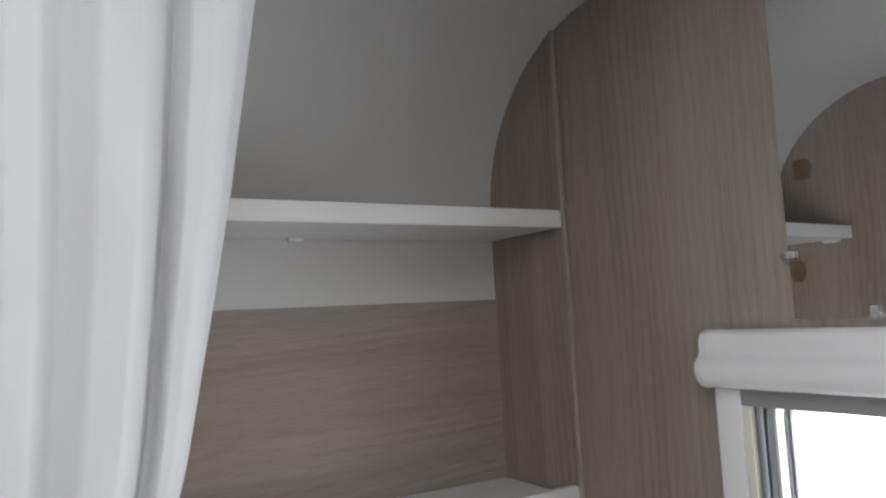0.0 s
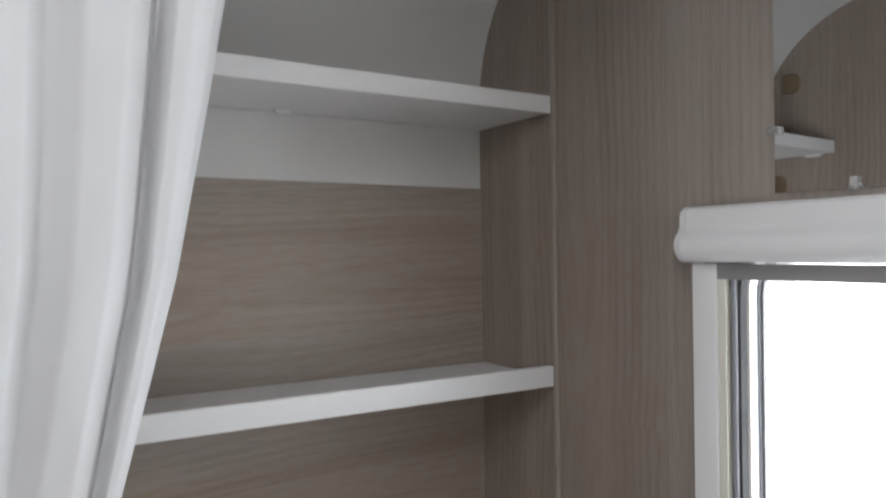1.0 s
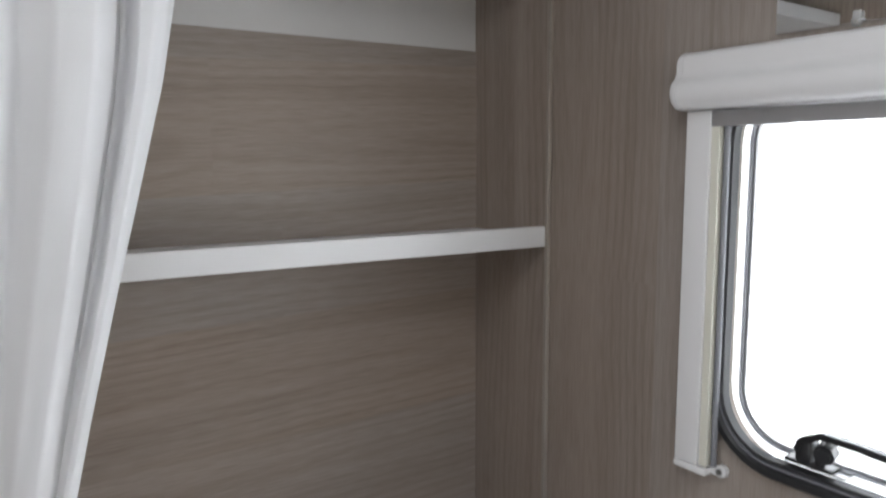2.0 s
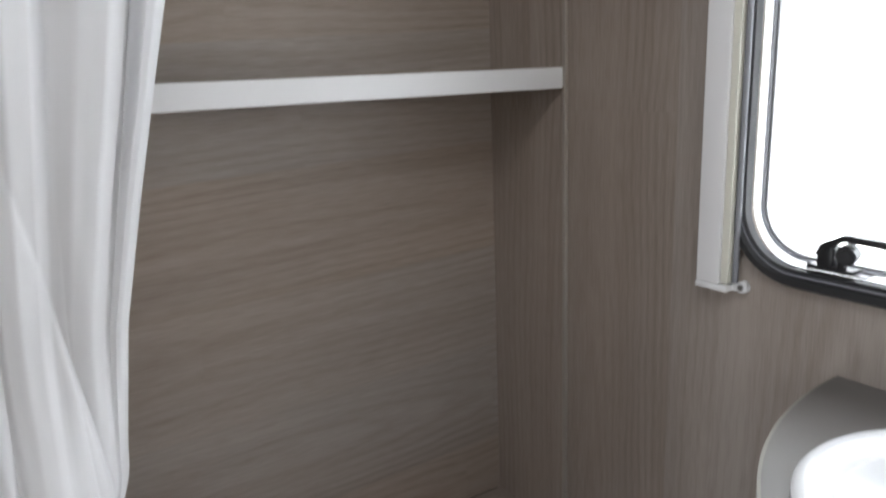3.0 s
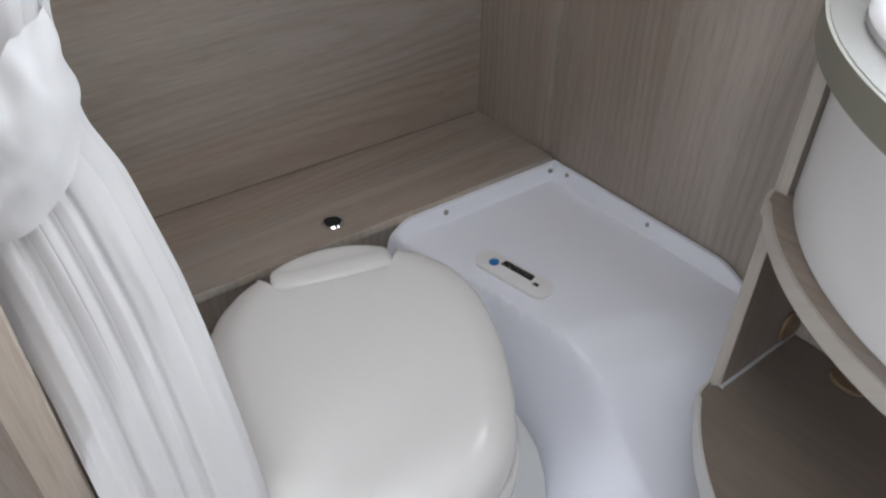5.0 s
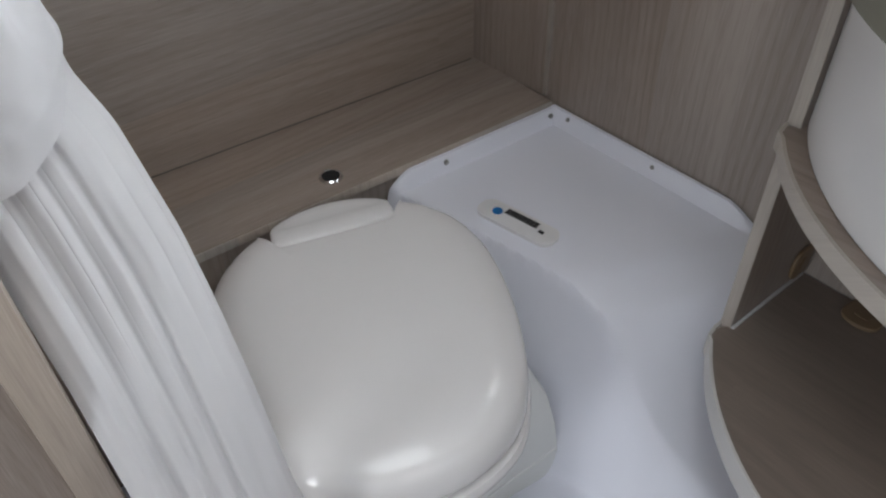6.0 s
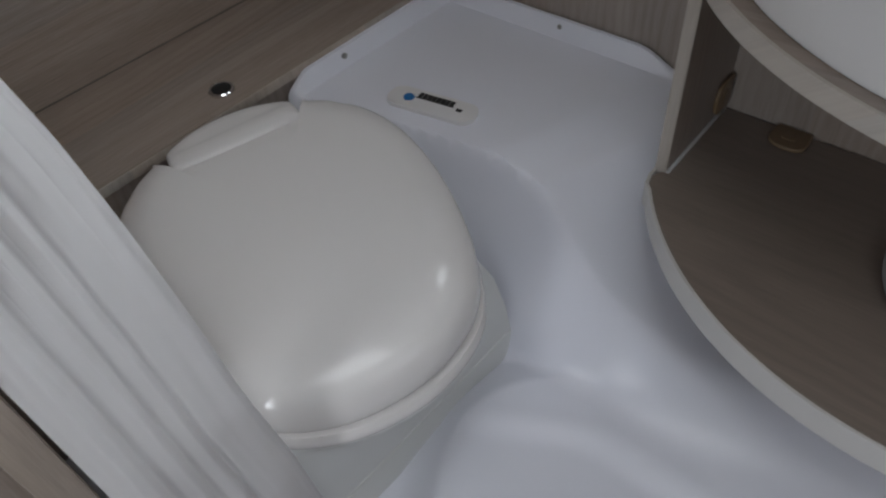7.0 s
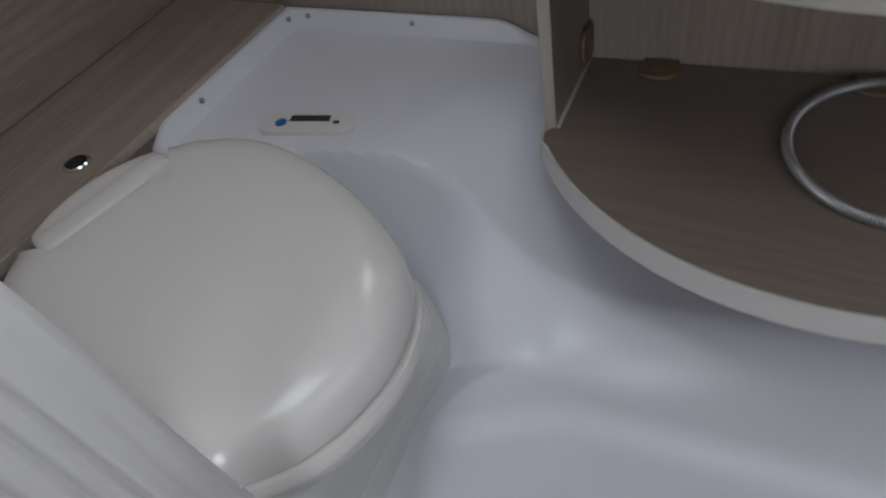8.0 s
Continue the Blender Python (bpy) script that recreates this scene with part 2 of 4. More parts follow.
def tube(path, radius, sides=12, closed=False):
    """A round tube along a path."""
    pts = [Vector(p) for p in path]
    rings, up = [], Vector((0.123, 0.05, 1)).normalized()
    n = len(pts)
    for i, p in enumerate(pts):
        a = pts[(i - 1) % n] if closed or i else pts[0]
        b = pts[(i + 1) % n] if closed or i < n - 1 else pts[-1]
        d = (b - a).normalized()
        s = d.cross(up).normalized()
        u = s.cross(d).normalized()
        rings.append([p + radius * (math.cos(t) * s + math.sin(t) * u) for t in (2 * math.pi * k / sides for k in range(sides))])
    if closed:
        rings.append(rings[0])
    return loft(rings, not closed, not closed) if not closed else weld(loft(rings, False, False))


def weld(bm, d=1e-5):
    bmesh.ops.remove_doubles(bm, verts=bm.verts[:], dist=d)
    return bm


def disc(center, axis, radius, depth, sides=20, bevel=0.0):
    bm = bmesh.new()
    bmesh.ops.create_cone(bm, cap_ends=True, segments=sides, radius1=radius, radius2=radius, depth=depth)
    if bevel:
        rims = [e for e in bm.edges if abs(e.verts[0].co.z - e.verts[1].co.z) < 1e-6]
        bmesh.ops.bevel(bm, geom=rims, offset=bevel, segments=2, affect="EDGES")
    q = Vector(axis).to_track_quat("Z", "Y").to_matrix().to_4x4()
    bmesh.ops.transform(bm, matrix=Matrix.Translation(center) @ q, verts=bm.verts[:])
    return bm


def join(*bms):
    out = bmesh.new()
    for b in bms:
        me = bpy.data.meshes.new("join")
        b.to_mesh(me)
        b.free()
        out.from_mesh(me)
        bpy.data.meshes.remove(me)
    return out


def turned(bm, m):
    bmesh.ops.transform(bm, matrix=m, verts=bm.verts[:])
    return bm


def smooth_curve(pts, per=8, closed=True):
    """Catmull-Rom through 2D points."""
    p = np.array(pts, float)
    n, out = len(p), []
    for i in range(n if closed else n - 1):
        idx = [(i + k) % n if closed else min(max(i + k, 0), n - 1) for k in (-1, 0, 1, 2)]
        a, b, c, d = p[idx]
        for t in np.arange(per) / per:
            out.append(tuple(0.5 * (2 * b + (c - a) * t + (2 * a - 5 * b + 4 * c - d) * t * t + (3 * b - a - 3 * c + d) * t ** 3)))
    if not closed:
        out.append(tuple(p[-1]))
    return out


def mesh_of(name, bm, mat, shade=True):
    me = bpy.data.meshes.new(name)
    bm.to_mesh(me)
    bm.free()
    me.materials.append(mat)
    if shade:
        me.shade_smooth()
        me.set_sharp_from_angle(angle=radians(38))
    return me


def thing(name, at, label, category, group="", kind=""):
    ob = new(name)
    ob.location = at
    ob.empty_display_size = 0.05
    return tagged(ob, label, category, group, kind)


def part(name, bm, mat, parent, label="", shade=True):
    """One mesh object, built in world coordinates, under a thing or a part."""
    ob = new(name, mesh_of(name, bm, mat, shade))
    at = Vector((0, 0, 0))
    top = parent
    while top is not None:
        at += Vector(top.location)
        top = top.parent
    ob.parent = parent
    if parent.type == "EMPTY":
        ob.matrix_parent_inverse = Matrix.Translation(at).inverted()
    if label:
        tagged(ob, label)
    return ob


def structure(name, bm, mat, label, category, shade=True):
    return tagged(new(name, mesh_of(name, bm, mat, shade)), label, category, "", "structure")


def rounded_rect(u0, u1, v0, v1, r, seg=10):
    out = []
    for cu, cv, a0 in ((u1 - r, v1 - r, 0), (u0 + r, v1 - r, 90), (u0 + r, v0 + r, 180), (u1 - r, v0 + r, 270)):
        for k in range(seg + 1):
            a = radians(a0 + 90 * k / seg)
            out.append((cu + r * math.cos(a), cv + r * math.sin(a)))
    return out


# ---- the washroom's shell ----
# the rear wall runs 1.9 degrees off square to the window wall; x grows towards the window wall at x = 0
SKEW = pose(0, 0, 0, 0, 0, -1.9)
LEFT = -0.955
CEIL = 2.19
LEDGE = 0.503

structure("wall_north", turned(box(-2.3, 0.0, 0.0, 0.03, 0.0, 1.709), SKEW), oak_x, "grey oak laminate rear wall panel with level grain", "wall")
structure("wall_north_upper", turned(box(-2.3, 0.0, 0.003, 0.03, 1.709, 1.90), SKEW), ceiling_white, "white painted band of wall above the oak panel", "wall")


def ceiling_profile():
    pts = [(0.004, 1.86)]
    for k in range(25):
        a = radians(90 * k / 24)
        pts.append((-0.33 + 0.332 * math.cos(a), 1.87 + 0.32 * math.sin(a)))
    pts += [(-1.0, CEIL), (-2.45, CEIL)]
    return pts


prof = ceiling_profile()
outer = [(y + (0.03 if i < 14 else 0), z + (0.0 if i < 1 else 0.03)) for i, (y, z) in enumerate(prof)]
ring = prof + outer[::-1]
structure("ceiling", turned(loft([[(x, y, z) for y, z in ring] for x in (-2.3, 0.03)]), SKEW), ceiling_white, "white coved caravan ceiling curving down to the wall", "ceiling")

# window wall with its rounded opening
WIN = dict(u0=-1.46, u1=-0.545, v0=1.115, v1=1.618, r=0.090)
hole = rounded_rect(**WIN)


def wall_with_hole(outer_u, outer_v, loop, x0, x1):
    """A wall in the y-z plane with one opening, as thick as x0 to x1."""
    cu, cv = sum(p[0] for p in loop) / len(loop), sum(p[1] for p in loop) / len(loop)
    bm = bmesh.new()
    rings = []
    for x in (x0, x1):
        inner = [bm.verts.new((x, u, v)) for u, v in loop]
        out = []
        for u, v in loop:
            du, dv = u - cu, v - cv
            k = min(((outer_u[1] - cu) if du > 0 else (outer_u[0] - cu)) / du if abs(du) > 1e-6 else 1e9,
                    ((outer_v[1] - cv) if dv > 0 else (outer_v[0] - cv)) / dv if abs(dv) > 1e-6 else 1e9)
            out.append(bm.verts.new((x, cu + k * du, cv + k * dv)))
        corners = {}
        for u in outer_u:
            for v in outer_v:
                corners[(u, v)] = bm.verts.new((x, u, v))
        n = len(loop)
        for i in range(n):
            j = (i + 1) % n
            a, b = out[i], out[j]
            extra = []
            on_u = lambda w: any(abs(w.co.y - u) < 1e-6 for u in outer_u)
            if on_u(a) != on_u(b):
                key = (min(outer_u, key=lambda u: abs(u - (a.co.y if on_u(a) else b.co.y))), min(outer_v, key=lambda v: abs(v - (b.co.z if on_u(a) else a.co.z))))
                extra = [corners[key]]
            elif on_u(a) and on_u(b) and abs(a.co.y - b.co.y) > 1e-3:
                v = min(outer_v, key=lambda w: abs(w - cv - 9 * (loop[i][1] - cv)))
                extra = [corners[(min(outer_u, key=lambda u: abs(u - w.co.y)), v)] for w in (a, b)]
            bm.faces.new([inner[i], a, *extra, b, inner[j]])
        rings.append(inner)
    n = len(loop)
    for i in range(n):
        j = (i + 1) % n
        bm.faces.new((rings[0][i], rings[0][j], rings[1][j], rings[1][i]))
    bmesh.ops.recalc_face_normals(bm, faces=bm.faces[:])
    return bm


structure("wall_east", wall_with_hole((-2.40, 0.04), (0.0, 2.20), hole, 0.004, 0.034), oak_z, "grey oak laminate window wall with upright grain", "wall", shade=False)

# partition beside the doorway, its face to the room edged in light oak
structure("wall_west", join(box(-1.30, LEFT, -0.56, 0.04, 0.05, CEIL + 0.004), box(-1.30, LEFT + 0.0125, -0.59, -0.5605, 0.05, CEIL + 0.004)), oak_z, "grey oak laminate partition beside the doorway", "wall")
part("edge_trim", box(LEFT + 0.013, LEFT + 0.043, -0.605, -0.5605, 0.06, CEIL, 0.004), oak_edge, bpy.data.objects["wall_west"], "light oak edge strip")
# unseen walls that close the room, with openings added for the fill lamps
structure("wall_far_west", wall_with_hole((-2.40, 0.12), (0.0, 2.2), rounded_rect(-1.03, -0.75, 0.40, 1.36, 0.05), -2.33, -2.30), oak_z, "unseen oak laminate caravan wall with a narrow opening added for fill light", "wall", shade=False)
structure("wall_south", turned(wall_with_hole((-0.03, 2.30), (0.0, 2.2), rounded_rect(0.38, 1.52, 1.02, 1.98, 0.05), -2.39, -2.365), pose(0, 0, 0, 0, 0, 90)), oak_z, "unseen oak laminate caravan wall with a wide opening added for fill light", "wall", shade=False)
structure("floor", box(-2.30, 0.03, -2.40, 0.12, 0.02, 0.06), vinyl, "dark wood-look vinyl caravan floor", "floor")
structure("backdrop", box(1.6, 1.62, -4.0, 2.5, -1.5, 4.0), outside, "bright overcast daylight outside the window", "backdrop")

# upright side board of the shelf recess, its front edge light
side = thing("recess_side_panel", (-0.006, -0.1, LEDGE), "upright oak laminate side board of the shelf recess", "panel")
top = [(y + 0.010, z + 0.010) for y, z in ceiling_profile()[1:] if y > -0.205]
outline = [(-0.200, LEDGE), (0.010, LEDGE)] + top + [(-0.200, 2.176)]
part("board", loft([[(x, y, z) for y, z in outline] for x in (-0.001, 0.0035)]), oak_z, side)
part("edge_band", box(-0.0055, 0.0035, -0.2085, -0.200, LEDGE + 0.002, 2.166, 0.0025), oak_rim, side, "light worn edge strip")

# ---- ledge behind the toilet ----
ledge = thing("toilet_ledge", (-0.48, -0.11, 0.1), "oak laminate ledge boxed in behind the toilet", "ledge")
part("top_board", turned(box(LEFT, 0.003, -0.2255, 0.0, LEDGE - 0.016, LEDGE, 0.0015), SKEW), oak_x, ledge)
part("front_board", turned(box(LEFT, 0.003, -0.222, -0.210, 0.08, LEDGE - 0.016), SKEW), oak_z, ledge)
part("edge_band", turned(box(LEFT, 0.003, -0.228, -0.2255, LEDGE - 0.016, LEDGE - 0.001, 0.0008), SKEW), oak_edge, ledge, "pale edge strip")
part("joint_seal", turned(box(LEFT, -0.009, -0.003, -0.0005, LEDGE, LEDGE + 0.0015), SKEW), joint_brown, ledge, "dark joint line along the wall")

button = thing("push_button", (-0.447, -0.168, LEDGE), "chrome ringed push button with a dark centre", "button")
part("ring", weld(loft([[(-0.447 + r * math.cos(a), -0.168 + r * math.sin(a), z) for a in np.linspace(0, 2 * math.pi, 33)[:-1]]
     for r, z in ((0.0195, LEDGE), (0.0195, LEDGE + 0.003), (0.0175, LEDGE + 0.005), (0.0150, LEDGE + 0.004), (0.0135, LEDGE - 0.008))], False, False)), chrome, button)
part("centre", disc((-0.447, -0.168, LEDGE + 0.0005), (0, 0, 1), 0.0142, 0.002), dark_hole, button, "dark recessed centre")


# ---- shelves ----
def wall_shelf(z0, z1, board0, board1):
    s = thing("wall_shelf", (-0.48, -0.1, board0), "white laminate wall shelf with a raised front lip", "shelf", "shelves in the recess")
    part("board", turned(box(LEFT, -0.001, -0.190, 0.0, board0, board1), SKEW), white_board, s)
    part("front_lip", turned(box(LEFT, 0.0015, -0.2035, -0.190, z0, z1, 0.002), SKEW), white_board, s)
    return s


upper = wall_shelf(1.821, 1.851, 1.8215, 1.838)
lower = wall_shelf(1.359, 1.394, 1.3595, 1.376)


def shelf_clip(x, y, z, dx, dy):
    c = thing("shelf_connector", (x, y, z), "small white plastic connector under the upper shelf", "connector", "connectors under the shelf")
    part("body", box(x - dx, x + dx, y - dy, y + dy, z - 0.006, z, 0.002), white_board, c)
    part("cover", box(x - dx * 0.8, x + dx * 0.8, y - dy * 0.8, y + dy * 0.8, z - 0.008, z - 0.006, 0.0008), white_board, c)
    return c


shelf_clip(-0.405, -0.008, 1.8215, 0.013, 0.007)
shelf_clip(LEFT + 0.010, -0.125, 1.8215, 0.008, 0.020)


# ---- mirror above the window ----
mirror = thing("mirror", (0.0, -1.0, 1.656), "flat frameless mirror held by clear clips above the window", "mirror")
part("glass", box(0.000, 0.0035, -1.50, -0.604, 1.656, 2.15, 0.0008, 1), mirror_glass, mirror, "clear silvered mirror glass")
part("backing", box(0.0036, 0.0045, -1.498, -0.606, 1.658, 2.148), grey_rail, mirror)


def mirror_clip(y, z, turn):
    c = part("clip", turned(join(disc((0, 0, 0), (1, 0, 0), 0.0062, 0.0045, 16, 0.001), box(-0.0025, 0.0015, -0.0042, 0.0042, 0.0, 0.012, 0.001)),
             Matrix.Translation((-0.003, y, z)) @ pose(0, 0, 0, turn, 0, 0)), clear_plastic, mirror, "clear plastic mirror clip")
    part("screw", disc((-0.0058, y, z), (1, 0, 0), 0.0028, 0.002, 12), screw_metal, c)


mirror_clip(-0.602, 1.734, 90)
mirror_clip(-0.702, 1.657, 0)
mirror_clip(-1.30, 1.657, 0)


# ---- window and blind ----
window = thing("window_1", (0.02, -1.0, 1.115), "caravan window with black rubber seal and bright glazing", "window", kind="structure")


def loop_offset(d, x):
    r = max(WIN["r"] - d, 0.01)
    return [(x, u, v) for u, v in rounded_rect(WIN["u0"] + d, WIN["u1"] - d, WIN["v0"] + d, WIN["v1"] - d, r)]


def swept(profile):
    """A closed band round the window: profile of (inset, x)."""
    return weld(loft([loop_offset(d, x) for d, x in (*profile, profile[0])], False, False))


part("outer_seal", swept([(-0.012, 0.003), (-0.012, -0.004), (-0.008, -0.010), (0.000, -0.010), (0.004, -0.005), (0.004, 0.003)]), rubber, window, "black rubber window seal")
part("seal_strip", swept([(0.0043, 0.002), (0.0043, -0.006), (0.0072, -0.006), (0.0072, 0.002)]), grey_rail, window, "grey insert of the seal")
part("inner_seal", swept([(0.0075, 0.006), (0.0075, -0.004), (0.010, -0.008), (0.0135, -0.006), (0.015, 0.006)]), rubber, window)
part("pane_rail", swept([(0.0180, 0.030), (0.0180, 0.022), (0.0205, 0.018), (0.0230, 0.022), (0.0235, 0.030)]), grey_rail, window, "grey bonded edge of the double pane")
part("pane_bead", swept([(0.0240, 0.030), (0.0240, 0.024), (0.0265, 0.024), (0.0265, 0.030)]), aluminium, window)
pane = part("pane", loft([[(x, u, v) for _, u, v in loop_offset(0.003, 0)] for x in (0.031, 0.0335)]), pane_glass, window, "clear acrylic pane")
pane.visible_shadow = False

handle = part("handle", join(box(-0.002, 0.024, -0.705, -0.646, 1.134, 1.1395, 0.002), box(-0.004, 0.018, -0.680, -0.660, 1.139, 1.166, 0.004)), black_plastic, window, "black plastic window catch")


def bent_bar(line, x0, x1, half):
    """A flat bar bent along a line in the window's plane."""
    rings = []
    for k, (y, z) in enumerate(line):
        a, b = Vector(line[max(k - 1, 0)]), Vector(line[min(k + 1, len(line) - 1)])
        t = (b - a).normalized()
        ny, nz = -t.y * half, t.x * half
        rings.append([(x0, y + ny, z + nz), (x1, y + ny, z + nz), (x1, y - ny, z - nz), (x0, y - ny, z - nz)])
    bm = loft(rings)
    bmesh.ops.bevel(bm, geom=[e for e in bm.edges if e.calc_length() > 0.004], offset=0.0015, segments=2, affect="EDGES")
    return bm


part("lever", bent_bar([(-0.662, 1.152), (-0.668, 1.166), (-0.692, 1.179), (-0.735, 1.178), (-0.86, 1.170)], -0.006, 0.010, 0.0045), black_plastic, handle)
part("knob", join(disc((0.0, -0.697, 1.1595), (1, 0.15, 0.1), 0.0125, 0.024, 8, 0.003), box(-0.004, 0.006, -0.6945, -0.6865, 1.1390, 1.154, 0.001)), black_plastic, handle)
part("mount", box(0.006, 0.028, -0.718, -0.642, 1.1305, 1.1338, 0.001), aluminium, handle)

blind = thing("roller_blind", (-0.02, -1.0, 1.087), "white plastic cassette roller blind fully raised above the window", "blind")
B0, B1 = -0.491, -1.56


def cassette_profile(k=1.0):
    pts = [(0.003, 1.645), (-0.026 * k, 1.645), (-0.0315 * k, 1.641), (-0.0335 * k, 1.634), (-0.0335 * k, 1.622), (-0.0350 * k, 1.6165)]
    for j in range(9):
        a = radians(62 - 17.5 * j)
        pts.append((-0.030 * k - 0.018 * k * math.cos(a), 1.5925 + 0.021 * math.sin(a)))
    pts += [(0.003, 1.570)]
    return pts


cp = cassette_profile()
part("cassette", loft([[(x, y, z) for x, z in cp] for y in (B0 - 0.006, B1)]), blind_white, blind)
cc = [(sum(p[0] for p in cp) / len(cp), sum(p[1] for p in cp) / len(cp))][0]
grow = lambda g: [(cc[0] + (x - cc[0]) * g, cc[1] + (z - cc[1]) * g) for x, z in cp]
part("end_cap", loft([[(x, B0 + d, z) for x, z in grow(g)] for d, g in ((0.004, 0.90), (0.002, 0.98), (-0.003, 1.02), (-0.0055, 1.02))]), blind_white, blind)
part("pull_rail", box(-0.020, -0.004, B1 + 0.02, -0.527, 1.549, 1.5695, 0.002), aluminium, blind, "grey metal pull rail")
for y0, y1, nm in ((-0.534, -0.497, "side_guide"), (-1.54, -1.503, "side_guide")):
    part(nm, box(-0.022, 0.0035, y0, y1, 1.090, 1.5695, 0.002), blind_white, blind)
part("guide_lip", box(-0.019, 0.0035, -0.546, -0.5345, 1.092, 1.549, 0.001), blind_cream, blind, "cream inner lip of the guide")
part("guide_rod", tube([(-0.010, -0.552, 1.094), (-0.010, -0.552, 1.549)], 0.0042, 10), grey_rail, blind, "grey metal guide rod")
foot = part("guide_foot", join(box(-0.0235, 0.0035, -0.548, -0.496, 1.080, 1.0895, 0.003), disc((-0.003, -0.561, 1.088), (1, 0, 0), 0.0085, 0.012, 18, 0.002), box(-0.009, 0.003, -0.561, -0.546, 1.081, 1.092, 0.002)), blind_white, blind)
part("screw", disc((-0.0095, -0.561, 1.088), (1, 0, 0), 0.0042, 0.003, 12), screw_metal, foot)


# ---- vanity unit ----
VY = -1.10


def half_ellipse(a, b, n=64, start=90.0, end=270.0):
    return [(a * math.cos(radians(t)), VY + b * math.sin(radians(t))) for t in np.linspace(start, end, n)]


def bowed(a, b, y_top, n=64):
    """Front line of a bowed shelf, easing round the edge of each side panel."""
    t0 = math.degrees(math.asin((y_top - VY) / b))
    mid_line = half_ellipse(a, b, n, 180 - t0, 180 + t0)
    x0 = mid_line[0][0]
    lead = [(-0.170, y_top + 0.0130), (x0 * 0.88, y_top + 0.0125), (x0 * 0.965, y_top + 0.0085)]
    return lead + mid_line + [(x, 2 * VY - y) for x, y in lead[::-1]]


def cut_ellipse(a, b, y_top, n=64):
    return [(0.0, y_top)] + [(-0.169, y_top)] + bowed(a, b, y_top, n)[1:-1] + [(-0.169, 2 * VY - y_top), (0.0, 2 * VY - y_top)]


vanity = thing("vanity_unit", (-0.15, VY, 0.40), "bow-fronted oak and white vanity unit under the basin", "cabinet")
for y0, y1 in ((-0.745, -0.730), (2 * VY + 0.730, 2 * VY + 0.745)):
    sp = part("side_panel", box(-0.172, 0.002, y0, y1, 0.42, 0.974), oak_z, vanity)
    part("edge_band", box(-0.1755, -0.172, y0 - 0.0005, y1 + 0.0005, 0.42, 0.974, 0.001), oak_edge, sp, "light oak edge strip")


def edge_strip(a, b, y_top, z0, z1, grow_by):
    """Edge band that follows a bowed shelf front."""
    ins, out = bowed(a, b, y_top), bowed(a + grow_by, b + grow_by, y_top + grow_by)
    ring = out + ins[::-1]
    bm = bmesh.new()
    lo, hi = [bm.verts.new((x, y, z0)) for x, y in ring], [bm.verts.new((x, y, z1)) for x, y in ring]
    n = len(out)
    for i in range(n - 1):
        bm.faces.new((lo[i], lo[i + 1], hi[i + 1], hi[i]))
        k = 2 * n - 1 - i
        bm.faces.new((lo[k], lo[k - 1], hi[k - 1], hi[k]))
        bm.faces.new((hi[i], hi[i + 1], hi[k - 1], hi[k]))
        bm.faces.new((lo[i], lo[i + 1], lo[k - 1], lo[k]))
    for i, k in ((0, 2 * n - 1), (n - 1, n)):
        bm.faces.new((lo[i], hi[i], hi[k], lo[k]))
    bmesh.ops.recalc_face_normals(bm, faces=bm.faces[:])
    return bm


LA, LB, SHELF = 0.407, 0.417, 0.440
low = part("bottom_shelf", prism(cut_ellipse(LA, LB, -0.7455), SHELF - 0.033, SHELF), oak_shaded, vanity, "oak laminate bottom shelf with shade put into its colour")
part("edge_band", edge_strip(LA + 0.0002, LB + 0.0002, -0.7450, SHELF - 0.035, SHELF + 0.001, 0.004), pale_edge, low, "pale bowed edge strip")
part("joint_seal", box(-0.175, -0.002, -0.750, -0.7455, SHELF, SHELF + 0.004, 0.001), sealant, low, "grey sealant line")
MA, MB = 0.388, 0.417
mid = part("middle_board", prism(cut_ellipse(MA, MB, -0.7455), 0.738, 0.757), oak_y, vanity)
part("edge_band", edge_strip(MA + 0.0002, MB + 0.0002, -0.7450, 0.737, 0.758, 0.004), oak_edge_flat, mid, "pale bowed edge strip")
t0 = math.degrees(math.asin((-0.7455 - VY) / 0.392))
front_out = half_ellipse(0.374, 0.392, 64, 180 - t0, 180 + t0)
front_in = half_ellipse(0.364, 0.382, 64, 180 - t0, 180 + t0)
part("front_panel", prism(front_out + front_in[::-1], 0.758, 0.974), front_white, vanity, "white bowed front panel")

worktop = thing("worktop", (-0.2, VY, 0.974), "grey-brown bowed washroom worktop with a rounded edge", "worktop")
TA, TB = 0.486, 0.405
slab = half_ellipse(TA - 0.003, TB - 0.003, 96) + [(0.003, VY - TB), (0.003, VY + TB)]
basin_hole = [(-0.20 + 0.205 * math.cos(t), VY + 0.018 + 0.285 * math.sin(t)) for t in np.linspace(0, 2 * math.pi, 97)[:-1]]


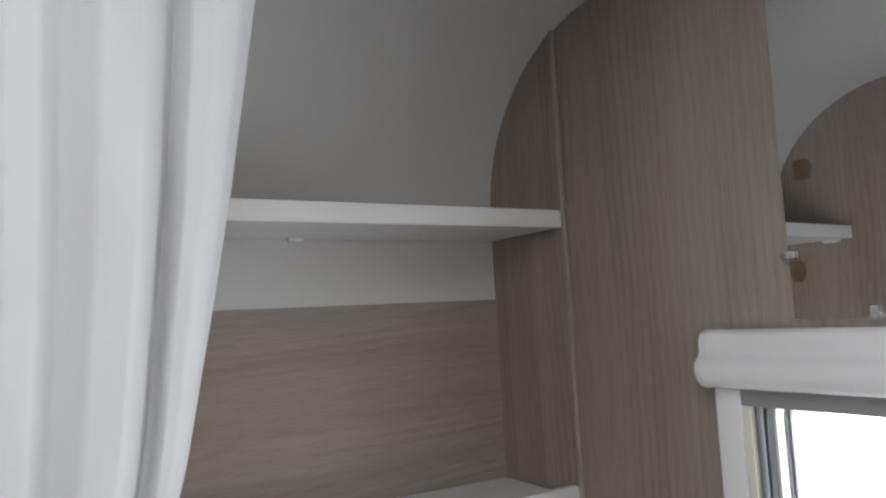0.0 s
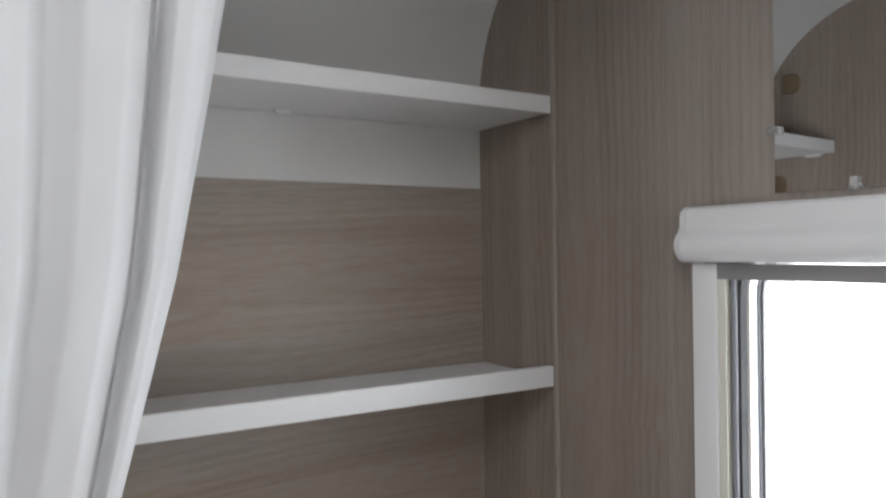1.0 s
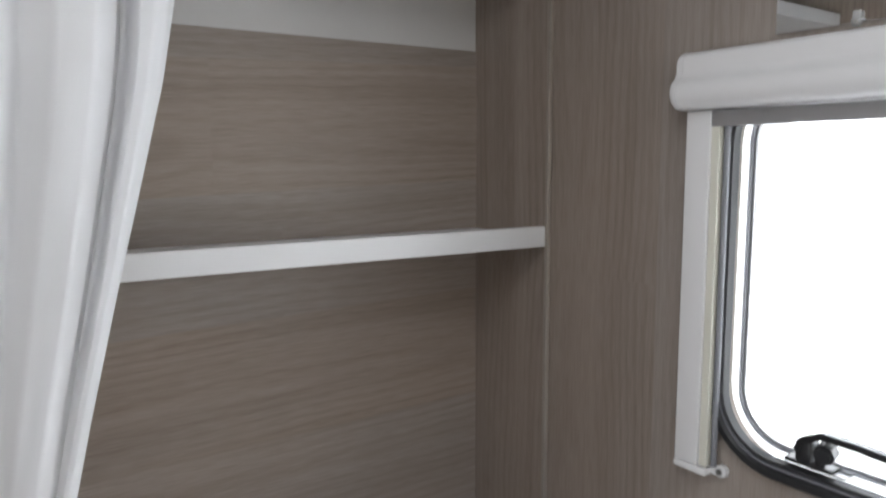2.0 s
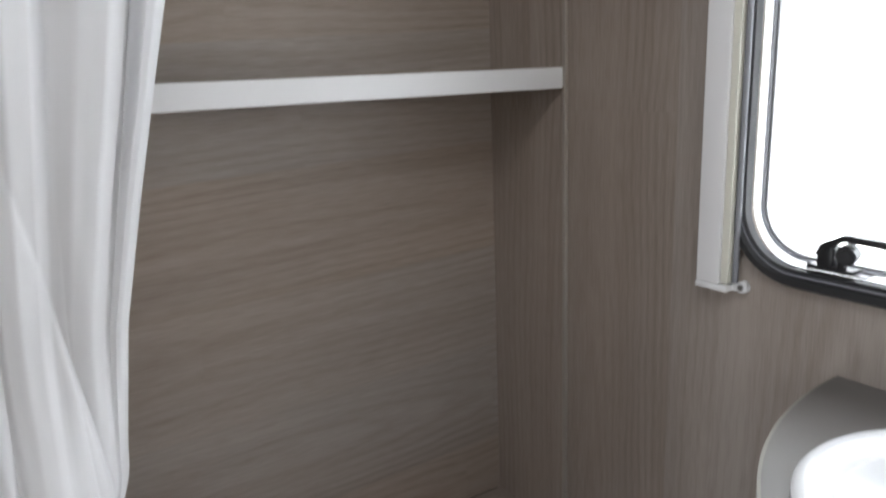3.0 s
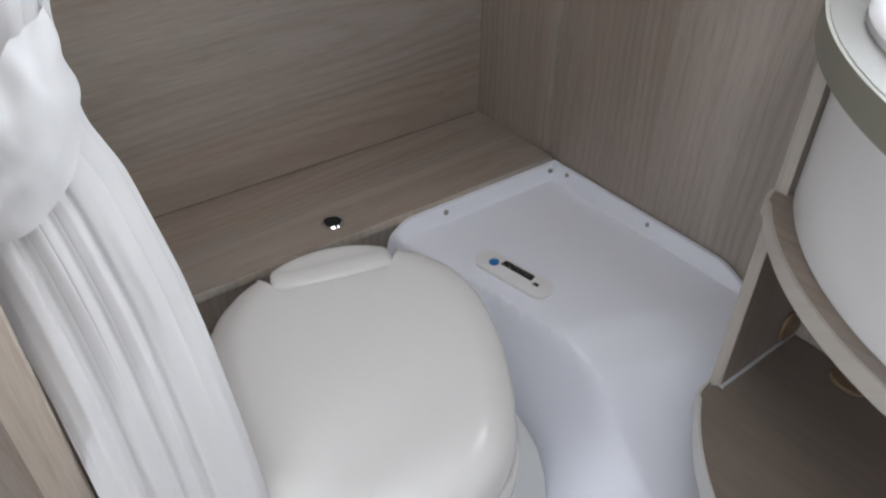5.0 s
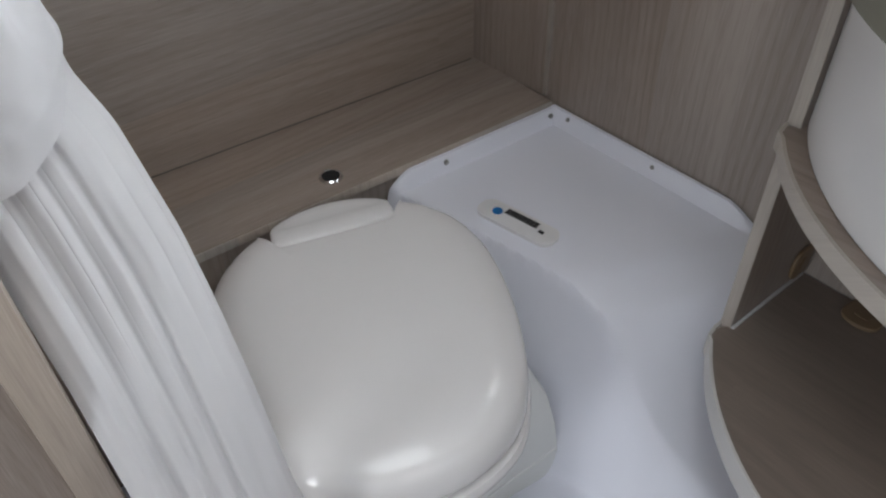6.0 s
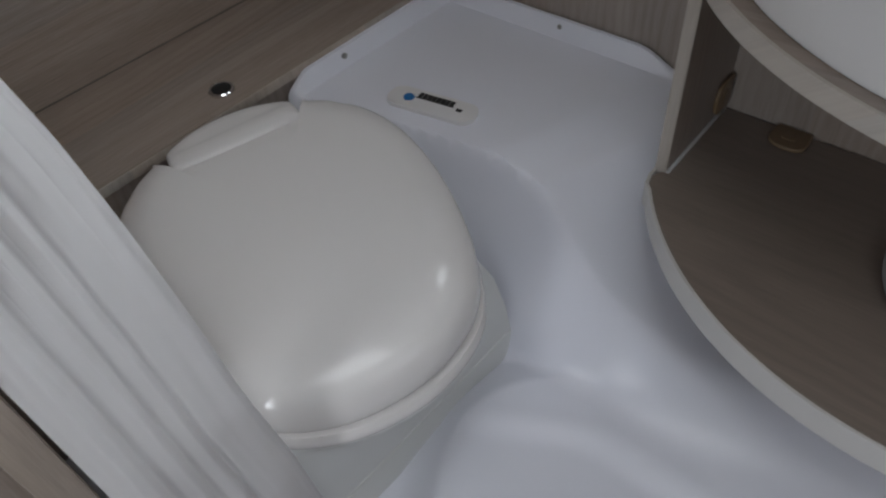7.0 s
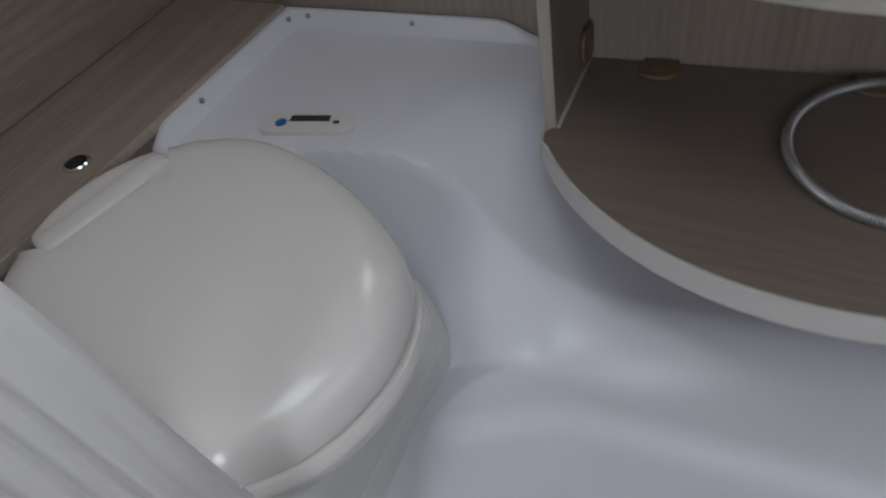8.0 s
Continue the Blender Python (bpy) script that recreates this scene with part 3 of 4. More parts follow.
def slab_with_hole(outer_pts, hole_pts, z0, z1):
    bm = bmesh.new()
    cx, cy = -0.20, VY + 0.018
    ang = lambda p: math.atan2(p[1] - cy, p[0] - cx)
    h = sorted(hole_pts, key=ang)
    def on_outer(a):
        d = Vector((math.cos(a), math.sin(a)))
        best = 9.0
        for p, q in zip(outer_pts, outer_pts[1:] + outer_pts[:1]):
            ex, ey = q[0] - p[0], q[1] - p[1]
            den = d.x * ey - d.y * ex
            if abs(den) < 1e-9:
                continue
            s = ((p[0] - cx) * ey - (p[1] - cy) * ex) / den
            u = ((p[0] - cx) * d.y - (p[1] - cy) * d.x) / den
            if s > 0 and -1e-6 <= u <= 1 + 1e-6:
                best = min(best, s)
        return (cx + best * d.x, cy + best * d.y)
    angles = sorted([ang(p) for p in h] + [ang(p) for p in outer_pts])
    def on_hole(a):
        k = 1 / math.hypot(math.cos(a) / 0.205, math.sin(a) / 0.285)
        return (cx + k * math.cos(a), cy + k * math.sin(a))
    o, i = [on_outer(a) for a in angles], [on_hole(a) for a in angles]
    rings = [[(x, y, z0) for x, y in i], [(x, y, z0) for x, y in o], [(x, y, z1) for x, y in o], [(x, y, z1) for x, y in i], [(x, y, z0) for x, y in i]]
    bm.free()
    return weld(loft(rings, False, False))


part("slab", slab_with_hole(slab, basin_hole, 0.974, 1.0), counter_top, worktop)
te = half_ellipse(TA - 0.0040, TB - 0.0040, 96)
to = half_ellipse(TA + 0.0005, TB + 0.0005, 96)
part("edge_band", prism(to + te[::-1], 0.972, 0.9994), counter_edge, worktop, "pale olive edge strip")

basin = thing("washbasin", (-0.20, VY + 0.018, 0.88), "white oval acrylic washbasin set into the worktop", "washbasin")
ell = lambda a, b, z: [(-0.20 + a * math.cos(t), VY + 0.018 + b * math.sin(t), z) for t in np.linspace(0, 2 * math.pi, 73)[:-1]]
rings = [ell(0.220, 0.300, 1.000), ell(0.220, 0.300, 1.006), ell(0.216, 0.296, 1.011), ell(0.208, 0.288, 1.0135), ell(0.196, 0.274, 1.012), ell(0.186, 0.263, 1.004),
         ell(0.178, 0.255, 0.985), ell(0.168, 0.243, 0.945), ell(0.145, 0.215, 0.905), ell(0.10, 0.15, 0.884), ell(0.04, 0.05, 0.878), ell(0.022, 0.022, 0.877)]
back = [ell(0.022, 0.022, 0.872), ell(0.10, 0.15, 0.878), ell(0.150, 0.22, 0.900), ell(0.174, 0.249, 0.945), ell(0.186, 0.262, 0.998)]
part("bowl", loft(rings + back, True, True), ceramic, basin)
part("drain", disc((-0.20, VY + 0.018, 0.8795), (0, 0, 1), 0.021, 0.003, 24, 0.001), chrome, basin, "chrome drain")


def corner_cap(x, y, z, m, label):
    c = thing("corner_cap", (x, y, z), label, "connector", "brown connectors")
    outline = [(0.024, 0.009), (-0.024, 0.009)] + [(-(0.026 + 0.006 * math.sin(t)) * math.cos(t), -0.004 - 0.034 * math.sin(t) ** 0.6) for t in np.linspace(0.0, math.pi, 15)]
    part("block", turned(prism(outline, 0.0, 0.006, 0.0025, 3), Matrix.Translation((x, y, z)) @ m), brown_cap, c)
    part("cover", turned(prism(rounded_rect(-0.011, 0.011, -0.022, -0.006, 0.006, 4), 0.006, 0.0072, 0.0005), Matrix.Translation((x, y, z)) @ m), brown_cap, c)
    return c


corner_cap(-0.007, -0.85, SHELF, pose(0, 0, 0, 0, 0, -90), "brown plastic corner connector at the back of the shelf")
corner_cap(-0.007, -1.12, SHELF, pose(0, 0, 0, 0, 0, -90), "brown plastic corner connector behind the hose")
corner_cap(-0.012, -0.7455, SHELF + 0.037, Matrix(((0, 1, 0, 0), (0, 0, -1, 0), (-1, 0, 0, 0), (0, 0, 0, 1))), "brown plastic corner connector on the side panel")
on_partition = Matrix(((0, 0, 1, 0), (0, 1, 0, 0), (-1, 0, 0, 0), (0, 0, 0, 1)))
corner_cap(LEFT, -0.050, 2.010, on_partition, "brown plastic connector on the partition near the ceiling")
corner_cap(LEFT, -0.010, 1.750, on_partition, "brown plastic connector on the partition under the shelf")

# coiled shower hose lying on the bottom shelf, with wound steel ribs
hose = thing("shower_hose", (-0.153, -1.157, SHELF), "ribbed steel shower hose coiled on the bottom shelf", "hose")
hc = (-0.153, -1.157)
path = []
for k in range(261):
    a = math.radians(-40 + 400 * k / 260)
    r = 0.137 - 0.016 * k / 260
    path.append((hc[0] + r * 1.02 * math.cos(a), hc[1] + r * math.sin(a), SHELF + 0.0075 + 0.013 * max(0.0, (k - 130) / 130)))
part("liner", tube(path, 0.0055, 8), rubber, hose)


def ribs(path, radius, pitch, sides=10):
    pts = [Vector(p) for p in path]
    rings, along = [], 0.0
    for i in range(len(pts) - 1):
        a, b = pts[i], pts[i + 1]
        d = (b - a).normalized()
        s = d.cross(Vector((0, 0, 1))).normalized()
        u = s.cross(d)
        n = max(2, int((b - a).length / pitch * 2))
        for j in range(n):
            r = radius * (1.0 if (len(rings) % 2) else 0.84)
            p = a.lerp(b, j / n)
            rings.append([p + r * (math.cos(t) * s + math.sin(t) * u) for t in (2 * math.pi * k / sides for k in range(sides))])
    return loft(rings)


part("winding", ribs(path, 0.0072, 0.0035), steel_hose, hose, "spiral wound steel sleeve")


# ---- shower tray: one moulded sheet with shoulder, cove and sunken floor ----
F = 0.130
RIDGE_Y = [-1.80, -1.20, -1.03, -0.92, -0.85, -0.795, -0.742, -0.688, -0.630, -0.55, -0.42, -0.30, -0.20]
RIDGE_X = [-0.215, -0.222, -0.238, -0.248, -0.258, -0.272, -0.288, -0.298, -0.300, -0.308, -0.330, -0.360, -0.385]
RIDGE_Z = [0.178, 0.182, 0.190, 0.196, 0.206, 0.232, 0.275, 0.342, 0.436, 0.466, 0.467, 0.467, 0.467]


def soft(t):
    t = min(max(t, 0.0), 1.0)
    return t * t * (3 - 2 * t)


def blurred(xs, ys, q, w=0.03):
    return sum(float(np.interp(q + w * k / 3, xs, ys)) for k in range(-3, 4)) / 7


def tray_height(x, y):
    rx = blurred(RIDGE_Y, RIDGE_X, y, 0.018)
    d = x - rx
    rz = blurred(RIDGE_Y, RIDGE_Z, y + 0.42 * max(d, 0.0), 0.015)
    drop = max(rz - F, 0.02)
    reach = float(np.interp(drop, [0.06, 0.12, 0.36], [0.14, 0.085, 0.062]))
    # gently sunken floor, with a shallow wedge beside the toilet's foot
    rim = -0.385 - 0.090 * soft((y + 0.84) / 0.25)
    base = F - 0.010 * soft((rim - x) / 0.060) + 0.012 * soft((x + 0.55) / 0.4)
    ring_d = math.hypot(x + 0.50, y + 0.80)
    edge_x = -0.333 - 0.016 * (-0.60 - y) / 0.171
    s = soft(max((d + reach) / (reach + 0.012), 0.0) ** 1.35)
    z = base + (rz - base) * s
    z -= 0.038 * min(max((ring_d - 0.165) / 0.060, 0.0), 1.0) * soft((edge_x - x) / 0.010) * soft((y + 0.79) / 0.05) * soft((-0.56 - y) / 0.04)
    # upstand along the walls
    rise = 0.0
    if y > -0.70:
        rise = (0.028 - 0.030 * soft((-0.60 - y) / 0.09)) * soft((x + 0.018) / 0.012) * s
    back = 0.027 * soft((y + 0.248) / 0.012) * s * soft((x + 0.385) / 0.06)
    return z + max(rise, back)


xs = sorted(set([round(v, 4) for v in np.arange(-0.955, -0.03, 0.005)] + [-0.03, -0.026, -0.022, -0.018, -0.014, -0.010, -0.006, -0.003, 0.001]))
ys = sorted(set([round(v, 4) for v in np.arange(-1.80, -0.27, 0.0065)] + [-0.27, -0.265, -0.26, -0.256, -0.252, -0.248, -0.244, -0.240, -0.236, -0.232, -0.2285]))
bm = bmesh.new()
grid = [[bm.verts.new((x, min(y, 9) - 0.033 * x * 1.0 if y > -0.30 else y - 0.033 * x * max(0.0, (y + 0.60) / 0.30), tray_height(x, y))) for x in xs] for y in ys]
for r0, r1 in zip(grid, grid[1:]):
    for i in range(len(xs) - 1):
        bm.faces.new((r0[i], r0[i + 1], r1[i + 1], r1[i]))
tray = thing("shower_tray", (-0.5, -0.9, 0.06), "white moulded shower tray with a raised shoulder beside the toilet", "shower tray")
part("moulding", bm, gelcoat, tray)
for x, y, z, ax in ((-0.022, -0.2425, 0.485, (0, 1, 0)), (-0.262, -0.2345, 0.485, (0, 1, 0)), (-0.0095, -0.274, 0.486, (1, 0, 0)), (-0.0095, -0.467, 0.484, (1, 0, 0)), (-0.010, -0.637, 0.466, (1, 0, 0))):
    v = Vector(ax)
    part("screw", disc(Vector((x, y, z)), ax, 0.0046, 0.005, 14, 0.001), screw_metal, tray, "small steel screw head")

# flush control plate on the shoulder
PX, PY = -0.2675, -0.4165
plate_turn = Matrix.Translation((PX, PY, 0.4705)) @ pose(0, 0, 0, 0, 0, -80)
panel = thing("flush_panel", (PX, PY, 0.467), "white oblong flush control plate with a blue button", "control panel")
plate = rounded_rect(-0.072, 0.072, -0.0225, 0.0225, 0.0185, 8)
part("plate", turned(prism(plate, -0.004, 0.0035, 0.0012), plate_turn), blind_white, panel)
part("button", turned(disc((-0.0385, -0.001, 0.004), (0, 0, 1), 0.0085, 0.003, 20, 0.001), plate_turn), blue_button, panel, "round blue flush button")
part("lettering_bar", turned(join(*[box(-0.027 + 0.0075 * k, -0.0202 + 0.0075 * k, 0.0045, 0.0155, 0.0036, 0.0041) for k in range(8)], box(-0.029, 0.034, 0.0022, 0.0040, 0.0036, 0.0040)), plate_turn), print_grey, panel, "dark printed bar")
part("indicator", turned(box(0.040, 0.049, -0.003, 0.003, 0.0036, 0.0044), plate_turn), print_grey, panel, "small dark indicator")

# ---- toilet ----
# local frame: u across, v from the hinge to the front; turned 19.5 degrees off the room
TO = Vector((-0.520, -0.288, 0.0))
U, V = Vector((0.943, -0.334, 0)), Vector((-0.334, -0.943, 0))


def uv(u, v, z):
    return TO + U * u + V * v + Vector((0, 0, z))


half = [(0.0, 0.446), (0.062, 0.437), (0.120, 0.405), (0.156, 0.352), (0.182, 0.270), (0.194, 0.190), (0.193, 0.115), (0.177, 0.058), (0.148, 0.018), (0.104, -0.006)]
lid_line = smooth_curve([(-u, v) for u, v in half[::-1]] + half[1:], 6, False)
seat_full = smooth_curve([(-u, v) for u, v in half[::-1]] + half[1:] + [(0.05, -0.022), (-0.05, -0.022)], 6, True)


def scaled(line, g, dv=0.0, cu=0.0, cv=0.2):
    return [(cu + (u - cu) * g, cv + (v - cv) * g + dv) for u, v in line]


toilet = thing("toilet", (-0.55, -0.45, 0.10), "white cassette toilet with its lid closed", "toilet")
# lid outline with the hinge notch; the notch keeps its width while the rim rounds over
notch = [(0.102, 0.002), (0.100, 0.018), (0.099, 0.038), (0.0955, 0.044), (0.05, 0.0465), (0.0, 0.047), (-0.05, 0.0465), (-0.0955, 0.044), (-0.099, 0.038), (-0.100, 0.018), (-0.102, 0.002)]
notched = lid_line + notch
notch_round = [0.6, 0.42, 0.25, 0.15, 0.10, 0.10, 0.10, 0.15, 0.25, 0.42, 0.6]


def lid_z(u, v):
    return 0.542 - 0.035 * (v - 0.2) ** 2 - 0.05 * u * u + 0.045 * u - 0.006 * soft((0.03 - v) / 0.06)


def lid_ring(d, z_off):
    out = []
    n = len(notched)
    for k, (u, v) in enumerate(notched):
        a, b = Vector(notched[k - 1]), Vector(notched[(k + 1) % n])
        t = (b - a).normalized()
        inward = Vector((t.y, -t.x))
        w = 0.04 if k >= len(lid_line) else 1.0 if 6 < k < len(lid_line) - 7 else 0.25 + 0.75 * min(k, len(lid_line) - 1 - k) / 7
        u2, v2 = u + inward.x * d * w, v + inward.y * d * w
        out.append(uv(u2, v2, lid_z(u2, v2) + z_off * (1.0 if w > 0.9 or z_off < -0.03 else notch_round[k - len(lid_line)] if k >= len(lid_line) else 0.6 + 0.4 * w)))
    return out


def lid_inner(g):
    """Top of the lid, drawn in towards its middle while it levels out."""
    out = []
    for p in lid_ring(0.018, -0.0112):
        r = p - TO
        u, v = r.dot(U), r.dot(V)
        under = r.z - lid_z(u, v)
        u, v = u * g, 0.21 + (v - 0.21) * g
        out.append(uv(u, v, lid_z(u, v) + under * max(0.0, (g - 0.81) / 0.19) ** 2))
    return out


bm = loft([lid_ring(0.010, -0.066), lid_ring(0.003, -0.064), lid_ring(0.0, -0.056), lid_ring(0.0, -0.046), lid_ring(0.0015, -0.035), lid_ring(0.005, -0.0245), lid_ring(0.0105, -0.0168)]
          + [lid_inner(g) for g in (1.0, 0.985, 0.97, 0.95, 0.93, 0.91, 0.89, 0.87, 0.84, 0.81, 0.74, 0.69, 0.62, 0.54, 0.45, 0.35, 0.24, 0.13, 0.03)])
lid = part("lid", bm, toilet_white, toilet, "closed glossy white lid")
flap_line = smooth_curve([(-0.087, 0.0415), (-0.045, 0.0448), (0.0, 0.0453), (0.045, 0.0448), (0.087, 0.0415), (0.0912, 0.032), (0.0915, 0.014), (0.086, -0.007), (0.05, -0.028), (0.0, -0.036), (-0.05, -0.028), (-0.086, -0.007), (-0.0915, 0.014), (-0.0912, 0.032)], 6)
fl = lambda d, z: [uv(0.97 * u * (1 - d / 0.09), (v - 0.010) * (1 - d / 0.035) + 0.010, lid_z(u, v) + z) for u, v in flap_line]
part("hinge_cover", loft([fl(0.002, -0.05), fl(0.0, -0.045), fl(0.0, -0.008), fl(0.0007, -0.0035), fl(0.0022, -0.001), fl(0.006, 0.0008), fl(0.014, 0.0018), fl(0.024, 0.002)]), toilet_white, lid, "white hinge cover set into the lid")
ring_at = lambda g, z: [uv(u, v, z) for u, v in scaled(seat_full, g)]
part("seat", loft([ring_at(0.985, 0.448), ring_at(1.015, 0.450), ring_at(1.026, 0.456), ring_at(1.026, 0.466), ring_at(1.012, 0.472), ring_at(0.96, 0.473)]), toilet_white, toilet, "white seat ring below the lid")

N = 96


def by_angle(points, centre, n=N):
    """Resample an outline by direction from a centre."""
    out = []
    pts = [Vector(p) - Vector(centre) for p in points]
    for k in range(n):
        a = 2 * math.pi * k / n
        d = Vector((math.cos(a), math.sin(a)))
        best = 0.05
        for p, q in zip(pts, pts[1:] + pts[:1]):
            e = q - p
            den = d.x * e.y - d.y * e.x
            if abs(den) < 1e-9:
                continue
            s, w = (p.x * e.y - p.y * e.x) / den, (p.x * d.y - p.y * d.x) / den
            if s > 0 and -1e-6 <= w <= 1 + 1e-6:
                best = max(best, s)
        out.append((centre[0] + d.x * best, centre[1] + d.y * best))
    return out


C = (-0.56, -0.44)
seat_xy = by_angle([tuple(uv(u, v, 0).xy) for u, v in scaled(seat_full, 1.0)], C)
foot_poly = [(-0.329, -0.609), (-0.338, -0.613), (-0.80, -0.595), (-0.80, -0.24), (-0.355, -0.25), (-0.329, -0.40)]
foot_xy = by_angle(foot_poly, C)


def blend(a, b, t, g=1.0):
    return [(C[0] + ((1 - t) * p[0] + t * q[0] - C[0]) * g, C[1] + ((1 - t) * p[1] + t * q[1] - C[1]) * g) for p, q in zip(a, b)]


lv = lambda ring, z: [(x, y, z) for x, y in ring]
part("pedestal", loft([lv(blend(foot_xy, seat_xy, 0.0, 0.985), 0.158), lv(blend(foot_xy, seat_xy, 0.05, 0.97), 0.22), lv(blend(foot_xy, seat_xy, 0.22, 0.965), 0.29),
     lv(blend(foot_xy, seat_xy, 0.60, 0.96), 0.36), lv(blend(foot_xy, seat_xy, 0.9, 0.965), 0.405), lv(blend(foot_xy, seat_xy, 1.0, 0.985), 0.43), lv(blend(foot_xy, seat_xy, 1.0, 0.985), 0.449)]), pedestal_white, toilet, "white tapering pedestal")
part("plinth", loft([lv(blend(foot_xy, seat_xy, 0, 1.0), 0.055), lv(blend(foot_xy, seat_xy, 0, 1.0), 0.153), lv(blend(foot_xy, seat_xy, 0, 0.995), 0.158), lv(blend(foot_xy, seat_xy, 0, 0.97), 0.1595)]), pedestal_white, toilet, "flat white plinth flange")

# ---- curtain ----
curtain = thing("shower_curtain", (-0.85, -0.50, 0.12), "white cloth shower curtain gathered with a tie-back", "curtain")
RZ = [0.115, 0.32, 0.40, 0.50, 0.60, 0.68, 0.77, 0.82, 0.91, 0.955, 1.035, 1.07, 1.09, 1.20, 1.30, 1.40, 1.50, 1.57, 1.70, 1.80, 1.98, 2.19]
RX = [-0.738, -0.755, -0.768, -0.776, -0.785, -0.783, -0.783, -0.785, -0.797, -0.813, -0.810, -0.799, -0.798, -0.783, -0.760, -0.735, -0.709, -0.691, -0.667, -0.651, -0.627, -0.602]
LZ = [0.115, 0.40, 0.75, 0.87, 0.96, 1.05, 1.4, 2.19]
LX = [-0.900, -0.903, -0.909, -0.915, -0.925, -0.928, -0.945, -0.950]
# depth of the cloth across its width: the pleats above and below the tie-back
UPPER = [(0.0, 0.004), (0.10, -0.010), (0.16, -0.012), (0.27, 0.004), (0.315, 0.010), (0.335, -0.006), (0.42, -0.013), (0.52, -0.010), (0.575, 0.004),
         (0.60, 0.002), (0.66, -0.010), (0.76, -0.012), (0.818, -0.002), (0.846, 0.010), (0.857, 0.012), (0.866, -0.010), (0.92, -0.012), (0.97, -0.006), (1.0, 0.008)]
LOWER = [(0.0, 0.024), (0.06, 0.003), (0.14, -0.011), (0.21, -0.008), (0.265, 0.006), (0.31, -0.005), (0.39, -0.010), (0.45, 0.004), (0.485, -0.004),
         (0.56, -0.009), (0.615, 0.003), (0.65, -0.006), (0.75, -0.011), (0.86, -0.009), (0.93, -0.006), (0.97, 0.002), (1.0, 0.014)]


def profile_at(table, s):
    xs_, ys_ = [p[0] for p in table], [p[1] for p in table]
    return sum(float(np.interp(min(max(s + 0.0045 * k, 0.0), 1.0), xs_, ys_)) for k in (-2, -1, 0, 1, 2)) / 5


def cloth_sheet(zs, table, drift, n=320):
    bm = bmesh.new()
    rows = []
    for z in zs:
        xl, xr = float(np.interp(z, LZ, LX)), blurred(RZ, RX, z, 0.010)
        tie = math.exp(-((z - 0.975) / 0.085) ** 2)
        amp = 1 - 0.55 * tie
        row = []
        for i in range(n + 1):
            s = i / n
            inner = math.sin(math.pi * s)
            sw = s + inner * (drift * 0.030 * math.sin(3.1 * z + 5 * s) + 0.008 * noise.noise((s * 3, z * 2.2, 5.0)))
            f = profile_at(table, sw) + 0.003 * inner * noise.noise((s * 4, z * 3.4, 1.7)) * (1 + 1.2 * tie)
            # gathers that fan out from under the band
            f -= 0.0042 * abs(math.sin(math.pi * (6.5 * s + 1.1 * noise.noise((s * 3.0, 0.4, 9.0))))) ** 0.7 * soft((z - 0.66) / 0.22)
            f *= min(max((xr - xl) / 0.26, 0.42), 1.0)
            crush = 0.0022 * noise.noise((s * 6, z * 9, 3.1)) + 0.0005 * noise.noise((s * 18, z * 22, 7.7))
            bulge = -0.034 * math.exp(-((z - 0.975) / 0.12) ** 2) * inner
            row.append(bm.verts.new((xl + (xr - xl) * s, fall_y(z) + amp * f + crush + bulge, z)))
        rows.append(row)
    for a, b in zip(rows, rows[1:]):
        for i in range(n):
            bm.faces.new((a[i], a[i + 1], b[i + 1], b[i]))
    return bm


def fall_y(z):
    """How far out the cloth hangs at each height."""
    return float(np.interp(z, [0.115, 0.50, 0.60, 0.70, 0.80, 0.90, 1.0, 1.7, 2.2], [-0.690, -0.685, -0.665, -0.620, -0.570, -0.525, -0.502, -0.505, -0.535]))


# tucked pleats above the tie-back: place at the hem, drift with height, depth, how far up they reach
TUCKS = ((0.10, 0.15, 0.013, 0.12), (0.36, 0.0, 0.013, 0.13), (0.58, -2.4, 0.010, 0.06), (0.97, -1.55, 0.010, 0.22), (0.80, -0.5, 0.004, 0.18))


